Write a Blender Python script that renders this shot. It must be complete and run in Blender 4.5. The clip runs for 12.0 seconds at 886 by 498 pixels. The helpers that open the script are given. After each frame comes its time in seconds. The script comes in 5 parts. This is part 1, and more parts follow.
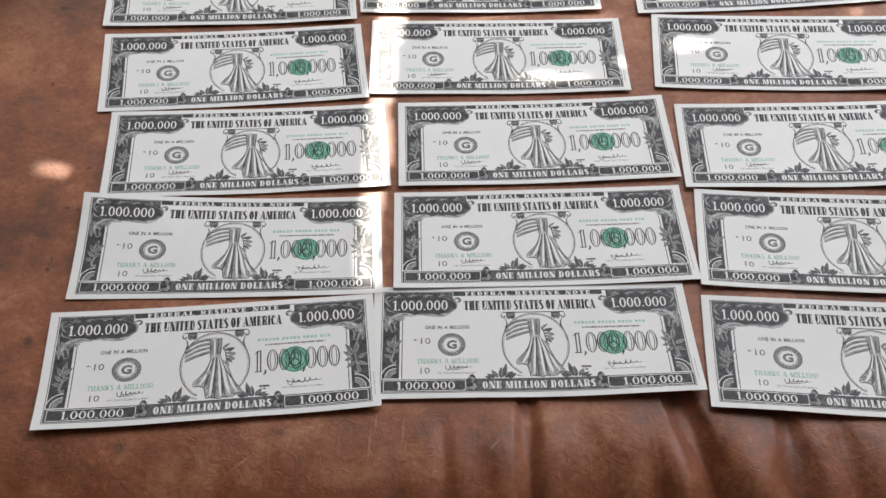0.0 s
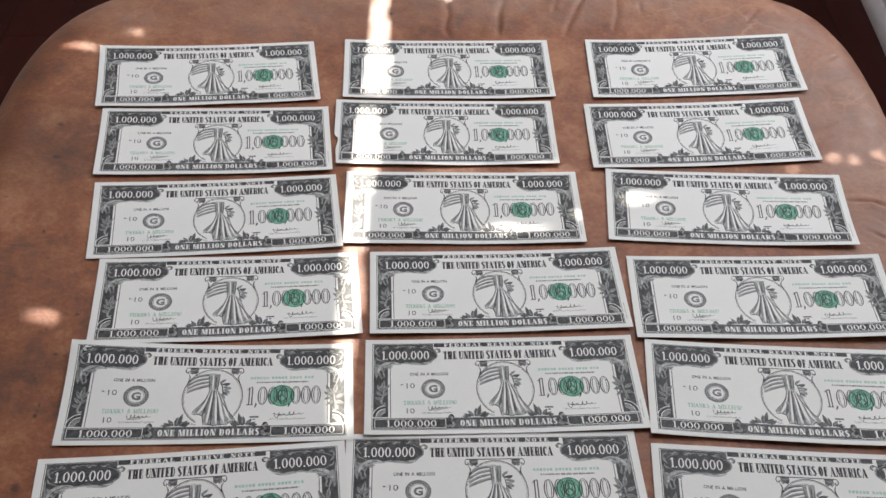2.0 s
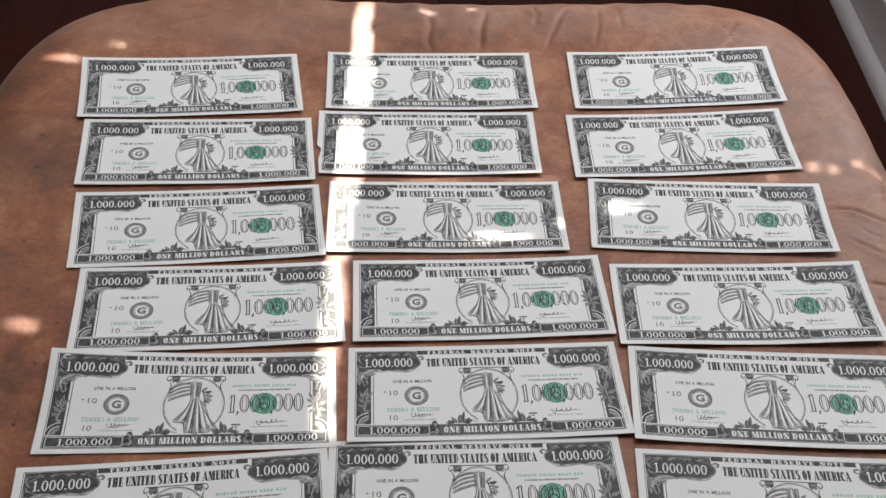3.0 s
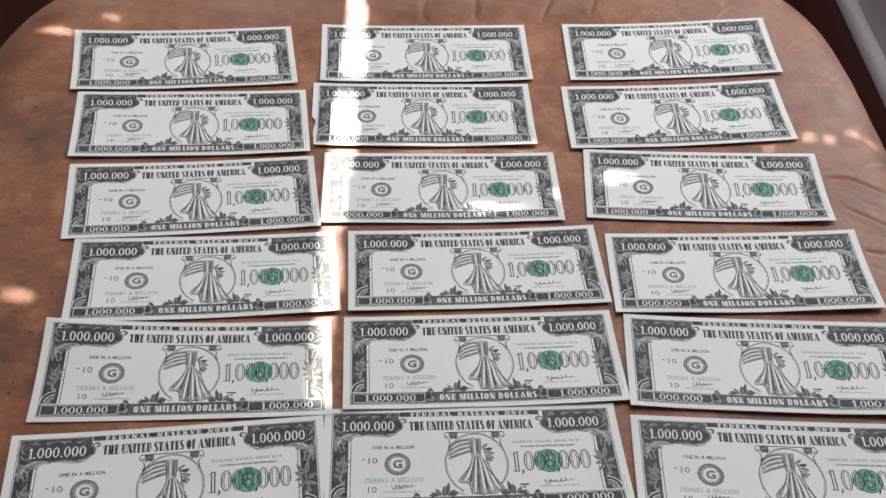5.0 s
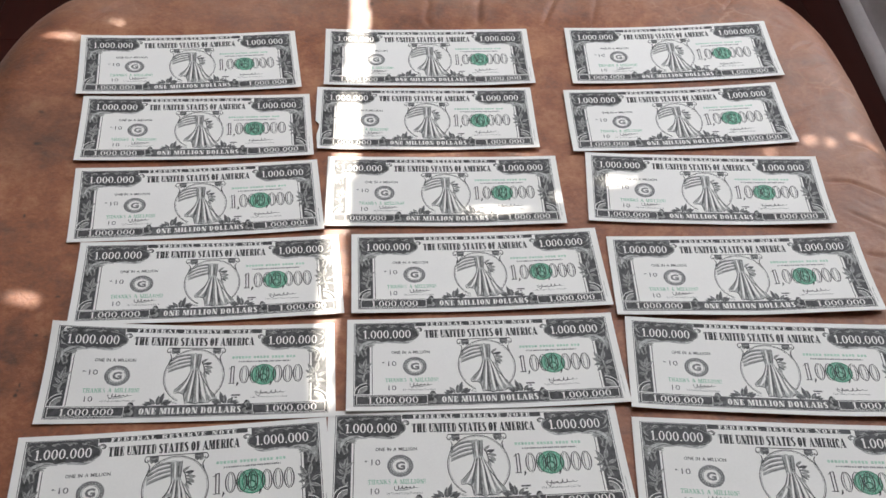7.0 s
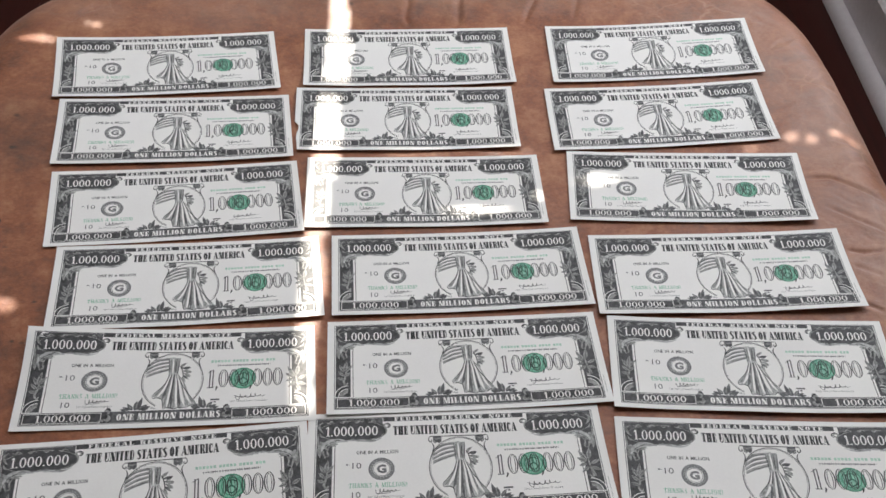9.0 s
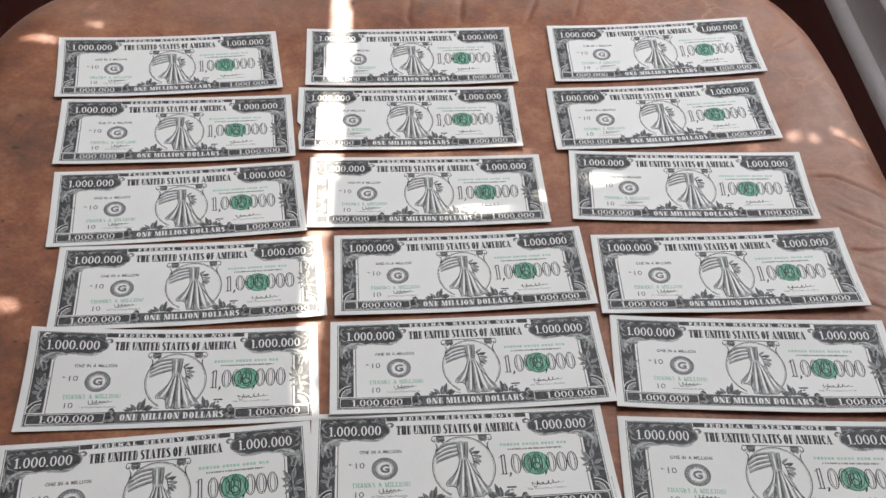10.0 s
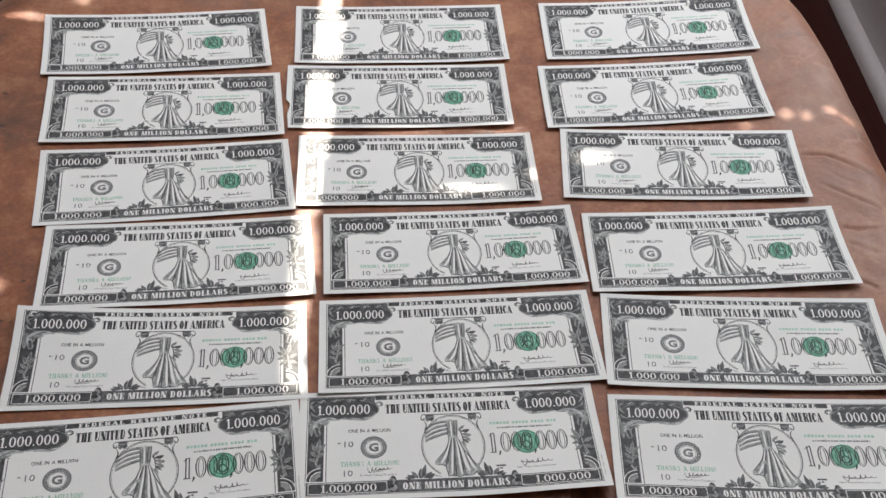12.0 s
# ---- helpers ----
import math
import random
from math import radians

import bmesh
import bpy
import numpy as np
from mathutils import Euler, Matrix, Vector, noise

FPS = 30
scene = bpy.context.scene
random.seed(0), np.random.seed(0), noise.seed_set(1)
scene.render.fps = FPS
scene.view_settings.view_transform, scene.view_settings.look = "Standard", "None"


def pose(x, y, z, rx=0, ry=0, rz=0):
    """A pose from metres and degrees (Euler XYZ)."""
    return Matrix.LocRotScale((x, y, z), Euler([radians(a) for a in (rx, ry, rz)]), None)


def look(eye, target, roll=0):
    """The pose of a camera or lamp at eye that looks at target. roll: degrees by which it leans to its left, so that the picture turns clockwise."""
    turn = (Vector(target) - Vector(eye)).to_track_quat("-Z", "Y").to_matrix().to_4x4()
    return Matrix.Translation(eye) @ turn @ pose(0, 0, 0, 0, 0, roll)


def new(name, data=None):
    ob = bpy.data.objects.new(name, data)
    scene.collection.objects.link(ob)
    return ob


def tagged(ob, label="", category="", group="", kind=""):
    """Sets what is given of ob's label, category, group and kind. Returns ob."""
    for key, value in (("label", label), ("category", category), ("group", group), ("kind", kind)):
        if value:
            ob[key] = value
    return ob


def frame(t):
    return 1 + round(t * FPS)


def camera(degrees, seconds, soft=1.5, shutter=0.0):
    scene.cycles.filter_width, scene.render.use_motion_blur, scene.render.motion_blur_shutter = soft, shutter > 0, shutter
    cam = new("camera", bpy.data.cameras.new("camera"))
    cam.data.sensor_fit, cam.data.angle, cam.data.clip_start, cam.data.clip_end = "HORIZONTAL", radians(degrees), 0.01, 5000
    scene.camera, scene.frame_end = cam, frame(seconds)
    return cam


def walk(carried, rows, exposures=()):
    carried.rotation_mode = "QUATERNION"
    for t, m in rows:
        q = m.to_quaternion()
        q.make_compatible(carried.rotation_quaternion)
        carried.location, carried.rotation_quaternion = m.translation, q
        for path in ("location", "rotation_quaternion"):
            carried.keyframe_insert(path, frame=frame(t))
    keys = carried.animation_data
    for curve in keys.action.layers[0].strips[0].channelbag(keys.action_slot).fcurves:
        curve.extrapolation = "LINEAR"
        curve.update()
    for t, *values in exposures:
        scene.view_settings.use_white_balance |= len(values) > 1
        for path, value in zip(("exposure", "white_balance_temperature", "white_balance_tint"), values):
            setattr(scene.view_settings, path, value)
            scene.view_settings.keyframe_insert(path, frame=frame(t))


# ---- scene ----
cam = camera(48.08, 12.0, soft=1.55)
PATH = [
    (0.0, pose(-0.0000, -0.0000, 0.8585, 36.87, 0.73, 0.00)),
    (0.5, pose(-0.0059, 0.0083, 0.8740, 36.35, -1.02, -1.03)),
    (1.0, pose(-0.0022, 0.0164, 0.9001, 37.84, -1.19, -0.65)),
    (1.5, pose(-0.0041, 0.0070, 0.9027, 40.87, -1.88, -0.93)),
    (2.0, pose(-0.0010, 0.0024, 0.9097, 41.97, -1.12, -0.83)),
    (2.5, pose(-0.0015, -0.0021, 0.9124, 43.48, -2.24, -1.83)),
    (3.0, pose(-0.0002, -0.0052, 0.9022, 43.45, -1.65, -1.59)),
    (5.0, pose(0.0006, -0.0121, 0.8947, 42.67, -1.65, -1.88)),
    (5.5, pose(0.0014, -0.0116, 0.9002, 42.21, -1.72, -1.92)),
    (6.0, pose(0.0007, -0.0176, 0.9008, 42.75, -1.67, -1.74)),
    (6.5, pose(0.0024, -0.0161, 0.8989, 42.84, -1.49, -1.71)),
    (7.0, pose(0.0022, -0.0144, 0.8983, 42.77, -1.37, -1.72)),
    (9.0, pose(0.0068, -0.0116, 0.8954, 42.81, -1.47, -2.62)),
    (9.5, pose(0.0061, -0.0115, 0.8964, 42.81, -1.45, -2.71)),
    (10.0, pose(0.0058, -0.0112, 0.8959, 42.74, -1.38, -2.64)),
    (10.5, pose(0.0062, -0.0118, 0.8956, 42.80, -1.42, -2.68)),
    (11.0, pose(0.0062, -0.0103, 0.8956, 42.67, -1.38, -2.69)),
    (11.5, pose(0.0076, -0.0119, 0.8931, 43.14, -1.24, -2.67)),
    (12.0, pose(0.0089, -0.0110, 0.8908, 41.81, -1.56, -2.89)),
]
EXPOSURES = [(0.0, 2.04), (0.7, 2.02), (1.5, 1.83), (3.0, 1.85), (5.0, 1.90), (12.0, 1.91)]
walk(cam, PATH, EXPOSURES)

# ---- light ----
SUN_UP = 45.0                      # elevation, degrees; the sun stands straight ahead (+y)
SUN_WAY = Vector((0.0, math.cos(radians(SUN_UP)), math.sin(radians(SUN_UP))))
world = bpy.data.worlds.new("sky")
scene.world = world
world.use_nodes = True
wn = world.node_tree
sky = wn.nodes.new("ShaderNodeTexSky")
sky.sky_type, sky.sun_disc = "NISHITA", False
sky.sun_elevation, sky.sun_rotation = radians(SUN_UP), 0.0
wn.links.new(sky.outputs[0], wn.nodes["Background"].inputs[0])
wn.nodes["Background"].inputs[1].default_value = 0.05
sun = new("sun", bpy.data.lights.new("sun", "SUN"))
sun.data.energy, sun.data.angle, sun.data.color = 3.5, radians(0.26), (1.0, 0.92, 0.80)
sun.matrix_world = look(SUN_WAY * 5, (0, 0, 0))

# room: right wall, window wall, and plain walls that close it
X_WALL, Y_WALL, X_LEFT, Y_BACK, Z_CEIL = 0.7353, 1.62, -2.3, -2.2, 2.45
WIN = (-1.0, 0.62, 0.85, 2.15)     # window ahead: x0, x1, z0, z1
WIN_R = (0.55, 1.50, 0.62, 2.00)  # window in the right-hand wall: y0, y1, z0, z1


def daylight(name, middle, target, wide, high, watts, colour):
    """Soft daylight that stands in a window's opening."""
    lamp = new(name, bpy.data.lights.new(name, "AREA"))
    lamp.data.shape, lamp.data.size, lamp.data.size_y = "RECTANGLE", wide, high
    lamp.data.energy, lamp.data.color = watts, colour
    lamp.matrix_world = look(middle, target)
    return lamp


daylight("window_daylight", ((WIN[0] + WIN[1]) / 2, Y_WALL - 0.05, (WIN[2] + WIN[3]) / 2), ((WIN[0] + WIN[1]) / 2, 0, 1.1), WIN[1] - WIN[0] - 0.06, WIN[3] - WIN[2] - 0.06, 3.4, (0.985, 0.966, 0.925))
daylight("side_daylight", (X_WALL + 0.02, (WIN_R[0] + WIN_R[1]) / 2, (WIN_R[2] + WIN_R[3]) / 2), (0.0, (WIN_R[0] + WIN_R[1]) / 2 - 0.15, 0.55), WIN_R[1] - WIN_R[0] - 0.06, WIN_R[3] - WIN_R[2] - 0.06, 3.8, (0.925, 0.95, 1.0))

# ---- materials ----
def material(name, colour, rough=0.6, metal=0.0, spec=0.5, vary=0.15, scale=20.0, fine=200.0, bump=0.0, coat=0.0):
    """A surface with two scales of colour variation, and fine relief."""
    m = bpy.data.materials.new(name)
    m.use_nodes = True
    t = m.node_tree
    n, l = t.nodes, t.links
    bsdf = n["Principled BSDF"]
    bsdf.inputs["Roughness"].default_value = rough
    bsdf.inputs["Metallic"].default_value = metal
    bsdf.inputs["Specular IOR Level"].default_value = spec
    bsdf.inputs["Coat Weight"].default_value = coat
    tc = n.new("ShaderNodeTexCoord")
    a, b = n.new("ShaderNodeTexNoise"), n.new("ShaderNodeTexNoise")
    for k, s in ((a, scale), (b, fine)):
        k.inputs["Scale"].default_value, k.inputs["Detail"].default_value = s, 4.0
        l.new(tc.outputs["Object"], k.inputs["Vector"])
    mix = n.new("ShaderNodeMath")
    mix.operation = "ADD"
    l.new(a.outputs["Fac"], mix.inputs[0])
    l.new(b.outputs["Fac"], mix.inputs[1])
    ramp = n.new("ShaderNodeMapRange")
    ramp.inputs["From Min"].default_value, ramp.inputs["From Max"].default_value = 0.7, 1.3
    ramp.inputs["To Min"].default_value, ramp.inputs["To Max"].default_value = 1 - vary, 1 + vary
    l.new(mix.outputs[0], ramp.inputs["Value"])
    mul = n.new("ShaderNodeVectorMath")
    mul.operation = "SCALE"
    mul.inputs[0].default_value = colour
    l.new(ramp.outputs[0], mul.inputs["Scale"])
    l.new(mul.outputs[0], bsdf.inputs["Base Color"])
    if bump:
        bp = n.new("ShaderNodeBump")
        bp.inputs["Strength"].default_value, bp.inputs["Distance"].default_value = 0.5, bump
        l.new(mix.outputs[0], bp.inputs["Height"])
        l.new(bp.outputs[0], bsdf.inputs["Normal"])
    return m


# stains in the leather, the last two entries broad darker patches: x, y, half width, half length, depth
STAINS_AND_PATCHES = [(-0.2340, 0.4260, 0.0010, 0.0018, 0.90), (-0.2420, 0.4920, 0.0020, 0.0014, 0.60), (-0.2630, 0.4530, 0.0023, 0.0007, 0.60), (-0.2490, 0.4130, 0.0041, 0.0009, 0.45),
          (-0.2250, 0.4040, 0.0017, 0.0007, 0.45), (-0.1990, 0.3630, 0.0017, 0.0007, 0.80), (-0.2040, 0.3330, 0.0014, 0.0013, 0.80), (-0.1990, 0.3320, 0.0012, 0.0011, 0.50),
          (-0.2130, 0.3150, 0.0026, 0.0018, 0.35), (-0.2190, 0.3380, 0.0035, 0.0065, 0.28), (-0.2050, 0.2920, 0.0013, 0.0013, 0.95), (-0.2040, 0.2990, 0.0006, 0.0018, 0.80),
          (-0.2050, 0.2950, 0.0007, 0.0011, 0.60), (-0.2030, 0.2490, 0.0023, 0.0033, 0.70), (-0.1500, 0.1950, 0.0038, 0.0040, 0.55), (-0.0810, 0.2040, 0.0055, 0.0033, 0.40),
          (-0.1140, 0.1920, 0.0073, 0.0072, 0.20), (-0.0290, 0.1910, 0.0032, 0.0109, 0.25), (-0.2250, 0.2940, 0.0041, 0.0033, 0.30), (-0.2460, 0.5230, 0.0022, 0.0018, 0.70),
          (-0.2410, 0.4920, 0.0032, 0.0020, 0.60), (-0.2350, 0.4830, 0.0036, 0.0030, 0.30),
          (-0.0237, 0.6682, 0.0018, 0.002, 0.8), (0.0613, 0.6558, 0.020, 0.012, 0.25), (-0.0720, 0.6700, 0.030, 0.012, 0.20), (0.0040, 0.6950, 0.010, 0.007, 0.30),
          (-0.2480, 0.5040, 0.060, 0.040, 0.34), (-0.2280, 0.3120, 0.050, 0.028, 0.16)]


# rubbed places with window sheen painted in: x, y, half widths and strength
RUBBED_AND_SHEEN = [(0.06, 0.705, 0.30, 0.045, 0.55), (-0.13, 0.665, 0.11, 0.04, 0.36), (0.315, 0.53, 0.06, 0.13, 0.65), (0.31, 0.38, 0.05, 0.11, 0.55), (0.27, 0.64, 0.07, 0.06, 0.55), (0.09, 0.685, 0.09, 0.03, 0.55), (-0.06, 0.69, 0.08, 0.02, 0.4), (0.19, 0.68, 0.07, 0.03, 0.5), (-0.22, 0.655, 0.06, 0.03, 0.35)]

# pale scratches, end to end
SCRATCHES = [((-0.0230, 0.2130), (-0.0240, 0.1970)), ((-0.0380, 0.2080), (-0.0390, 0.1890)), ((0.0150, 0.1950), (0.0210, 0.2010)), ((-0.0360, 0.2150), (-0.0360, 0.2040)), ((-0.1010, 0.1840), (-0.0890, 0.1940))]


def leather():
    m = bpy.data.materials.new("aniline_leather")
    m.use_nodes = True
    t = m.node_tree
    n, l = t.nodes, t.links
    bsdf = n["Principled BSDF"]
    tc = n.new("ShaderNodeTexCoord")
    geo = n.new("ShaderNodeNewGeometry")

    def noise_node(scale, detail=5.0, rough=0.55, distort=0.0):
        k = n.new("ShaderNodeTexNoise")
        k.inputs["Scale"].default_value, k.inputs["Detail"].default_value = scale, detail
        k.inputs["Roughness"].default_value, k.inputs["Distortion"].default_value = rough, distort
        l.new(tc.outputs["Object"], k.inputs["Vector"])
        return k.outputs["Fac"]

    def math_node(op, a, b):
        k = n.new("ShaderNodeMath")
        k.operation = op
        for i, v in enumerate((a, b)):
            if isinstance(v, (int, float)):
                k.inputs[i].default_value = v
            else:
                l.new(v, k.inputs[i])
        return k.outputs[0]

    def ranged(v, a, b, c, d):
        k = n.new("ShaderNodeMapRange")
        for key, x in (("From Min", a), ("From Max", b), ("To Min", c), ("To Max", d)):
            k.inputs[key].default_value = x
        l.new(v, k.inputs["Value"])
        return k.outputs[0]

    clouds, patches, mottles, speck = noise_node(9, 4, 0.6, 0.3), noise_node(24, 6, 0.66, 1.1), noise_node(60, 7, 0.70, 0.25), noise_node(330, 4, 0.7)
    tone = math_node("ADD", math_node("ADD", math_node("MULTIPLY", clouds, 0.28), math_node("MULTIPLY", patches, 0.26)), math_node("ADD", math_node("MULTIPLY", mottles, 0.28), math_node("MULTIPLY", speck, 0.18)))
    ramp = n.new("ShaderNodeValToRGB")
    e = ramp.color_ramp.elements
    e[0].position, e[0].color = 0.40, (0.122, 0.035, 0.014, 1)
    e[1].position, e[1].color = 0.60, (0.400, 0.168, 0.080, 1)
    mid = e.new(0.5)
    mid.color = (0.255, 0.076, 0.027, 1)
    l.new(tone, ramp.inputs[0])
    # stains and broad darker patches with soft, ragged rims
    wob = n.new("ShaderNodeTexNoise")
    wob.inputs["Scale"].default_value, wob.inputs["Detail"].default_value = 120, 3
    l.new(tc.outputs["Object"], wob.inputs["Vector"])
    jit = n.new("ShaderNodeVectorMath")
    jit.operation = "MULTIPLY_ADD"
    jit.inputs[1].default_value, jit.inputs[2].default_value = (0.0036, 0.0036, 0), (-0.0018, -0.0018, 0)
    l.new(wob.outputs["Color"], jit.inputs[0])
    at = n.new("ShaderNodeVectorMath")
    at.operation = "ADD"
    l.new(geo.outputs["Position"], at.inputs[0])
    l.new(jit.outputs[0], at.inputs[1])
    slow = n.new("ShaderNodeVectorMath")
    slow.operation = "MULTIPLY_ADD"
    slow.inputs[1].default_value = (0.10, 0.10, 0)
    l.new(jit.outputs[0], slow.inputs[0])
    l.new(geo.outputs["Position"], slow.inputs[2])
    shade = 1.0
    for x, y, rx, ry, depth in STAINS_AND_PATCHES:
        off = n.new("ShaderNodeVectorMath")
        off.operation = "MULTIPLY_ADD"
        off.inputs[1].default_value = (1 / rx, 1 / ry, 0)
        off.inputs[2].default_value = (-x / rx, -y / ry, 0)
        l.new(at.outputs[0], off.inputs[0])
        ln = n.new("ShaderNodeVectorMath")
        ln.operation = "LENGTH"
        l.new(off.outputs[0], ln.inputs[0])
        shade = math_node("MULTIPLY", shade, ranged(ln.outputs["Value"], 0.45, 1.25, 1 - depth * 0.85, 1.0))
    # places rubbed pale plus painted sheen at right and far side, with cloudy rims
    rub_sheen = 0.0
    for x, y, rx, ry, amount in RUBBED_AND_SHEEN:
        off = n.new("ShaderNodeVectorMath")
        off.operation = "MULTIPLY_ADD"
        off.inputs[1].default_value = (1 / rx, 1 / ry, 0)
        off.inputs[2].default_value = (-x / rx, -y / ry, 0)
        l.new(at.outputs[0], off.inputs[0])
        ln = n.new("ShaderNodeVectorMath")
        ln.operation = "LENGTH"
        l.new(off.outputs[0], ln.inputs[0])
        rub_sheen = math_node("MAXIMUM", rub_sheen, ranged(ln.outputs["Value"], 0.2, 1.3, amount, 0.0))
    where = math_node("MAXIMUM", 0.10, math_node("MINIMUM", 1.0, math_node("MULTIPLY", rub_sheen, 1.7)))
    rub_sheen = math_node("MULTIPLY", rub_sheen, ranged(noise_node(26, 6, 0.68, 0.6), 0.32, 0.62, 0.25, 1.0))
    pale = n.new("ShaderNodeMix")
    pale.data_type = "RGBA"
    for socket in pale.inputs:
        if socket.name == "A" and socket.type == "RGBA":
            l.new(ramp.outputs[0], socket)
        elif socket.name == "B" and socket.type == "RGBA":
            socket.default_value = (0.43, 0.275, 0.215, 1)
    l.new(rub_sheen, pale.inputs["Factor"])
    mul = n.new("ShaderNodeVectorMath")
    mul.operation = "SCALE"
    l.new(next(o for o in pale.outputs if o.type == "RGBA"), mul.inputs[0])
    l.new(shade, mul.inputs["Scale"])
    # pale hairline cracks where the finish has worn
    bent = n.new("ShaderNodeVectorMath")
    bent.operation = "MULTIPLY_ADD"
    bent.inputs[1].default_value = (0.05, 0.05, 0.05)
    wander = n.new("ShaderNodeTexNoise")
    wander.inputs["Scale"].default_value, wander.inputs["Detail"].default_value = 22, 4
    l.new(tc.outputs["Object"], wander.inputs["Vector"])
    l.new(wander.outputs["Color"], bent.inputs[0])
    l.new(tc.outputs["Object"], bent.inputs[2])
    crack = n.new("ShaderNodeTexVoronoi")
    crack.feature = "DISTANCE_TO_EDGE"
    crack.inputs["Scale"].default_value = 34
    l.new(bent.outputs[0], crack.inputs["Vector"])
    line = math_node("MULTIPLY", ranged(crack.outputs["Distance"], 0.0, 0.06, 0.58, 0.0), ranged(noise_node(11, 3), 0.42, 0.62, 0.0, 1.0))
    line = math_node("MULTIPLY", line, where)
    for (ax, ay), (bx, by) in SCRATCHES:
        half = math.hypot(bx - ax, by - ay) / 2
        ux, uy = (bx - ax) / half / 2, (by - ay) / half / 2
        mx, my = (ax + bx) / 2, (ay + by) / 2
        span = []
        for px, py, size in ((ux, uy, half), (-uy, ux, 0.0005)):
            dot = n.new("ShaderNodeVectorMath")
            dot.operation = "DOT_PRODUCT"
            dot.inputs[1].default_value = (px / size, py / size, 0)
            l.new(at.outputs[0] if size > 0.001 else slow.outputs[0], dot.inputs[0])
            away = math_node("SUBTRACT", dot.outputs["Value"], (mx * px + my * py) / size)
            span.append(math_node("MULTIPLY", away, away))
        line = math_node("MAXIMUM", line, ranged(math_node("ADD", span[0], span[1]), 0.2, 1.1, 0.42, 0.0))
    worn = n.new("ShaderNodeMix")
    worn.data_type = "RGBA"
    for socket in worn.inputs:
        if socket.name == "A" and socket.type == "RGBA":
            l.new(mul.outputs[0], socket)
        elif socket.name == "B" and socket.type == "RGBA":
            socket.default_value = (0.50, 0.29, 0.19, 1)
    l.new(line, worn.inputs["Factor"])
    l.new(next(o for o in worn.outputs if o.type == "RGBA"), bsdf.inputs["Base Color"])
    # pebbled grain and fine wrinkles
    cell = n.new("ShaderNodeTexVoronoi")
    cell.feature = "DISTANCE_TO_EDGE"
    cell.inputs["Scale"].default_value = 760
    l.new(tc.outputs["Object"], cell.inputs["Vector"])
    grain = math_node("ADD", ranged(cell.outputs["Distance"], 0.0, 0.25, 0.0, 0.06), math_node("ADD", math_node("MULTIPLY", noise_node(160, 5, 0.6, 1.2), 1.0), math_node("MULTIPLY", mottles, 0.8)))
    bp = n.new("ShaderNodeBump")
    bp.inputs["Strength"].default_value, bp.inputs["Distance"].default_value = 0.5, 0.0008
    l.new(grain, bp.inputs["Height"])
    l.new(bp.outputs[0], bsdf.inputs["Normal"])
    l.new(ranged(mottles, 0.3, 0.7, 0.40, 0.56), bsdf.inputs["Roughness"])
    bsdf.inputs["Specular IOR Level"].default_value = 0.48
    bsdf.inputs["Sheen Weight"].default_value = 0.22
    bsdf.inputs["Sheen Roughness"].default_value = 0.45
    bsdf.inputs["Sheen Tint"].default_value = (1.0, 0.84, 0.74, 1)
    return m


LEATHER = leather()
PAPER = material("banknote_paper", (0.824, 0.808, 0.790), 0.5, vary=0.03, scale=30, fine=900, spec=0.35)
INK = material("black_ink", (0.036, 0.036, 0.039), 0.52, vary=0.5, scale=260, fine=1500, spec=0.30)
INK_BAND = material("engraved_black_ground", (0.062, 0.062, 0.066), 0.52, vary=0.65, scale=330, fine=1500, spec=0.30)
INK_SOFT = material("grey_engraving", (0.105, 0.105, 0.110), 0.52, vary=0.75, scale=420, fine=1500, spec=0.30)
INK_SEAL = material("seal_ink", (0.17, 0.17, 0.175), 0.52, vary=0.4, scale=420, fine=1500, spec=0.30)
INK_PALE = material("pale_engraving", (0.27, 0.27, 0.265), 0.52, vary=0.6, scale=400, fine=1600, spec=0.30)
INK_FAINT = material("faint_engraving", (0.55, 0.55, 0.54), 0.52, vary=0.35, scale=400, fine=1600, spec=0.30)
INK_MID = material("mid_engraving", (0.36, 0.36, 0.355), 0.52, vary=0.5, scale=400, fine=1600, spec=0.30)
INK_LEAF = material("light_grey_engraving", (0.42, 0.42, 0.415), 0.52, vary=0.55, scale=420, fine=1600, spec=0.30)
GREEN = material("green_ink", (0.048, 0.245, 0.150), 0.52, vary=0.3, scale=300, fine=1500, spec=0.30)
GREEN_DARK = material("dark_green_ink", (0.014, 0.120, 0.072), 0.52, vary=0.3, scale=300, fine=1500, spec=0.30)
GREEN_WASH = material("green_ink_wash", (0.24, 0.51, 0.385), 0.52, vary=0.3, scale=300, fine=1500, spec=0.30)
GREEN_PALE = material("pale_green_ink", (0.17, 0.43, 0.29), 0.52, vary=0.15, scale=300, fine=1500, spec=0.30)
GREEN_FAINT = material("faint_green_ink", (0.40, 0.60, 0.49), 0.52, vary=0.3, scale=420, fine=1600, spec=0.30)
PAINT = material("grey_white_gloss_paint", (0.80, 0.755, 0.785), 0.4, vary=0.05, scale=8, fine=120, bump=0.0004)
PLASTER = material("cream_plaster", (0.46, 0.43, 0.39), 0.85, vary=0.06, scale=5, fine=150, bump=0.0006)
CEILING = material("white_ceiling_paint", (0.78, 0.77, 0.75), 0.9, vary=0.03, scale=5, fine=150, bump=0.0005)
BLIND = material("blackout_fabric", (0.42, 0.36, 0.30), 0.9, vary=0.08, scale=30, fine=900)
MAHOGANY = material("dark_mahogany", (0.030, 0.009, 0.008), 0.4, vary=0.35, scale=14, fine=160, coat=0.2)
METAL = material("brushed_metal", (0.5, 0.5, 0.5), 0.35, metal=1.0, vary=0.05)
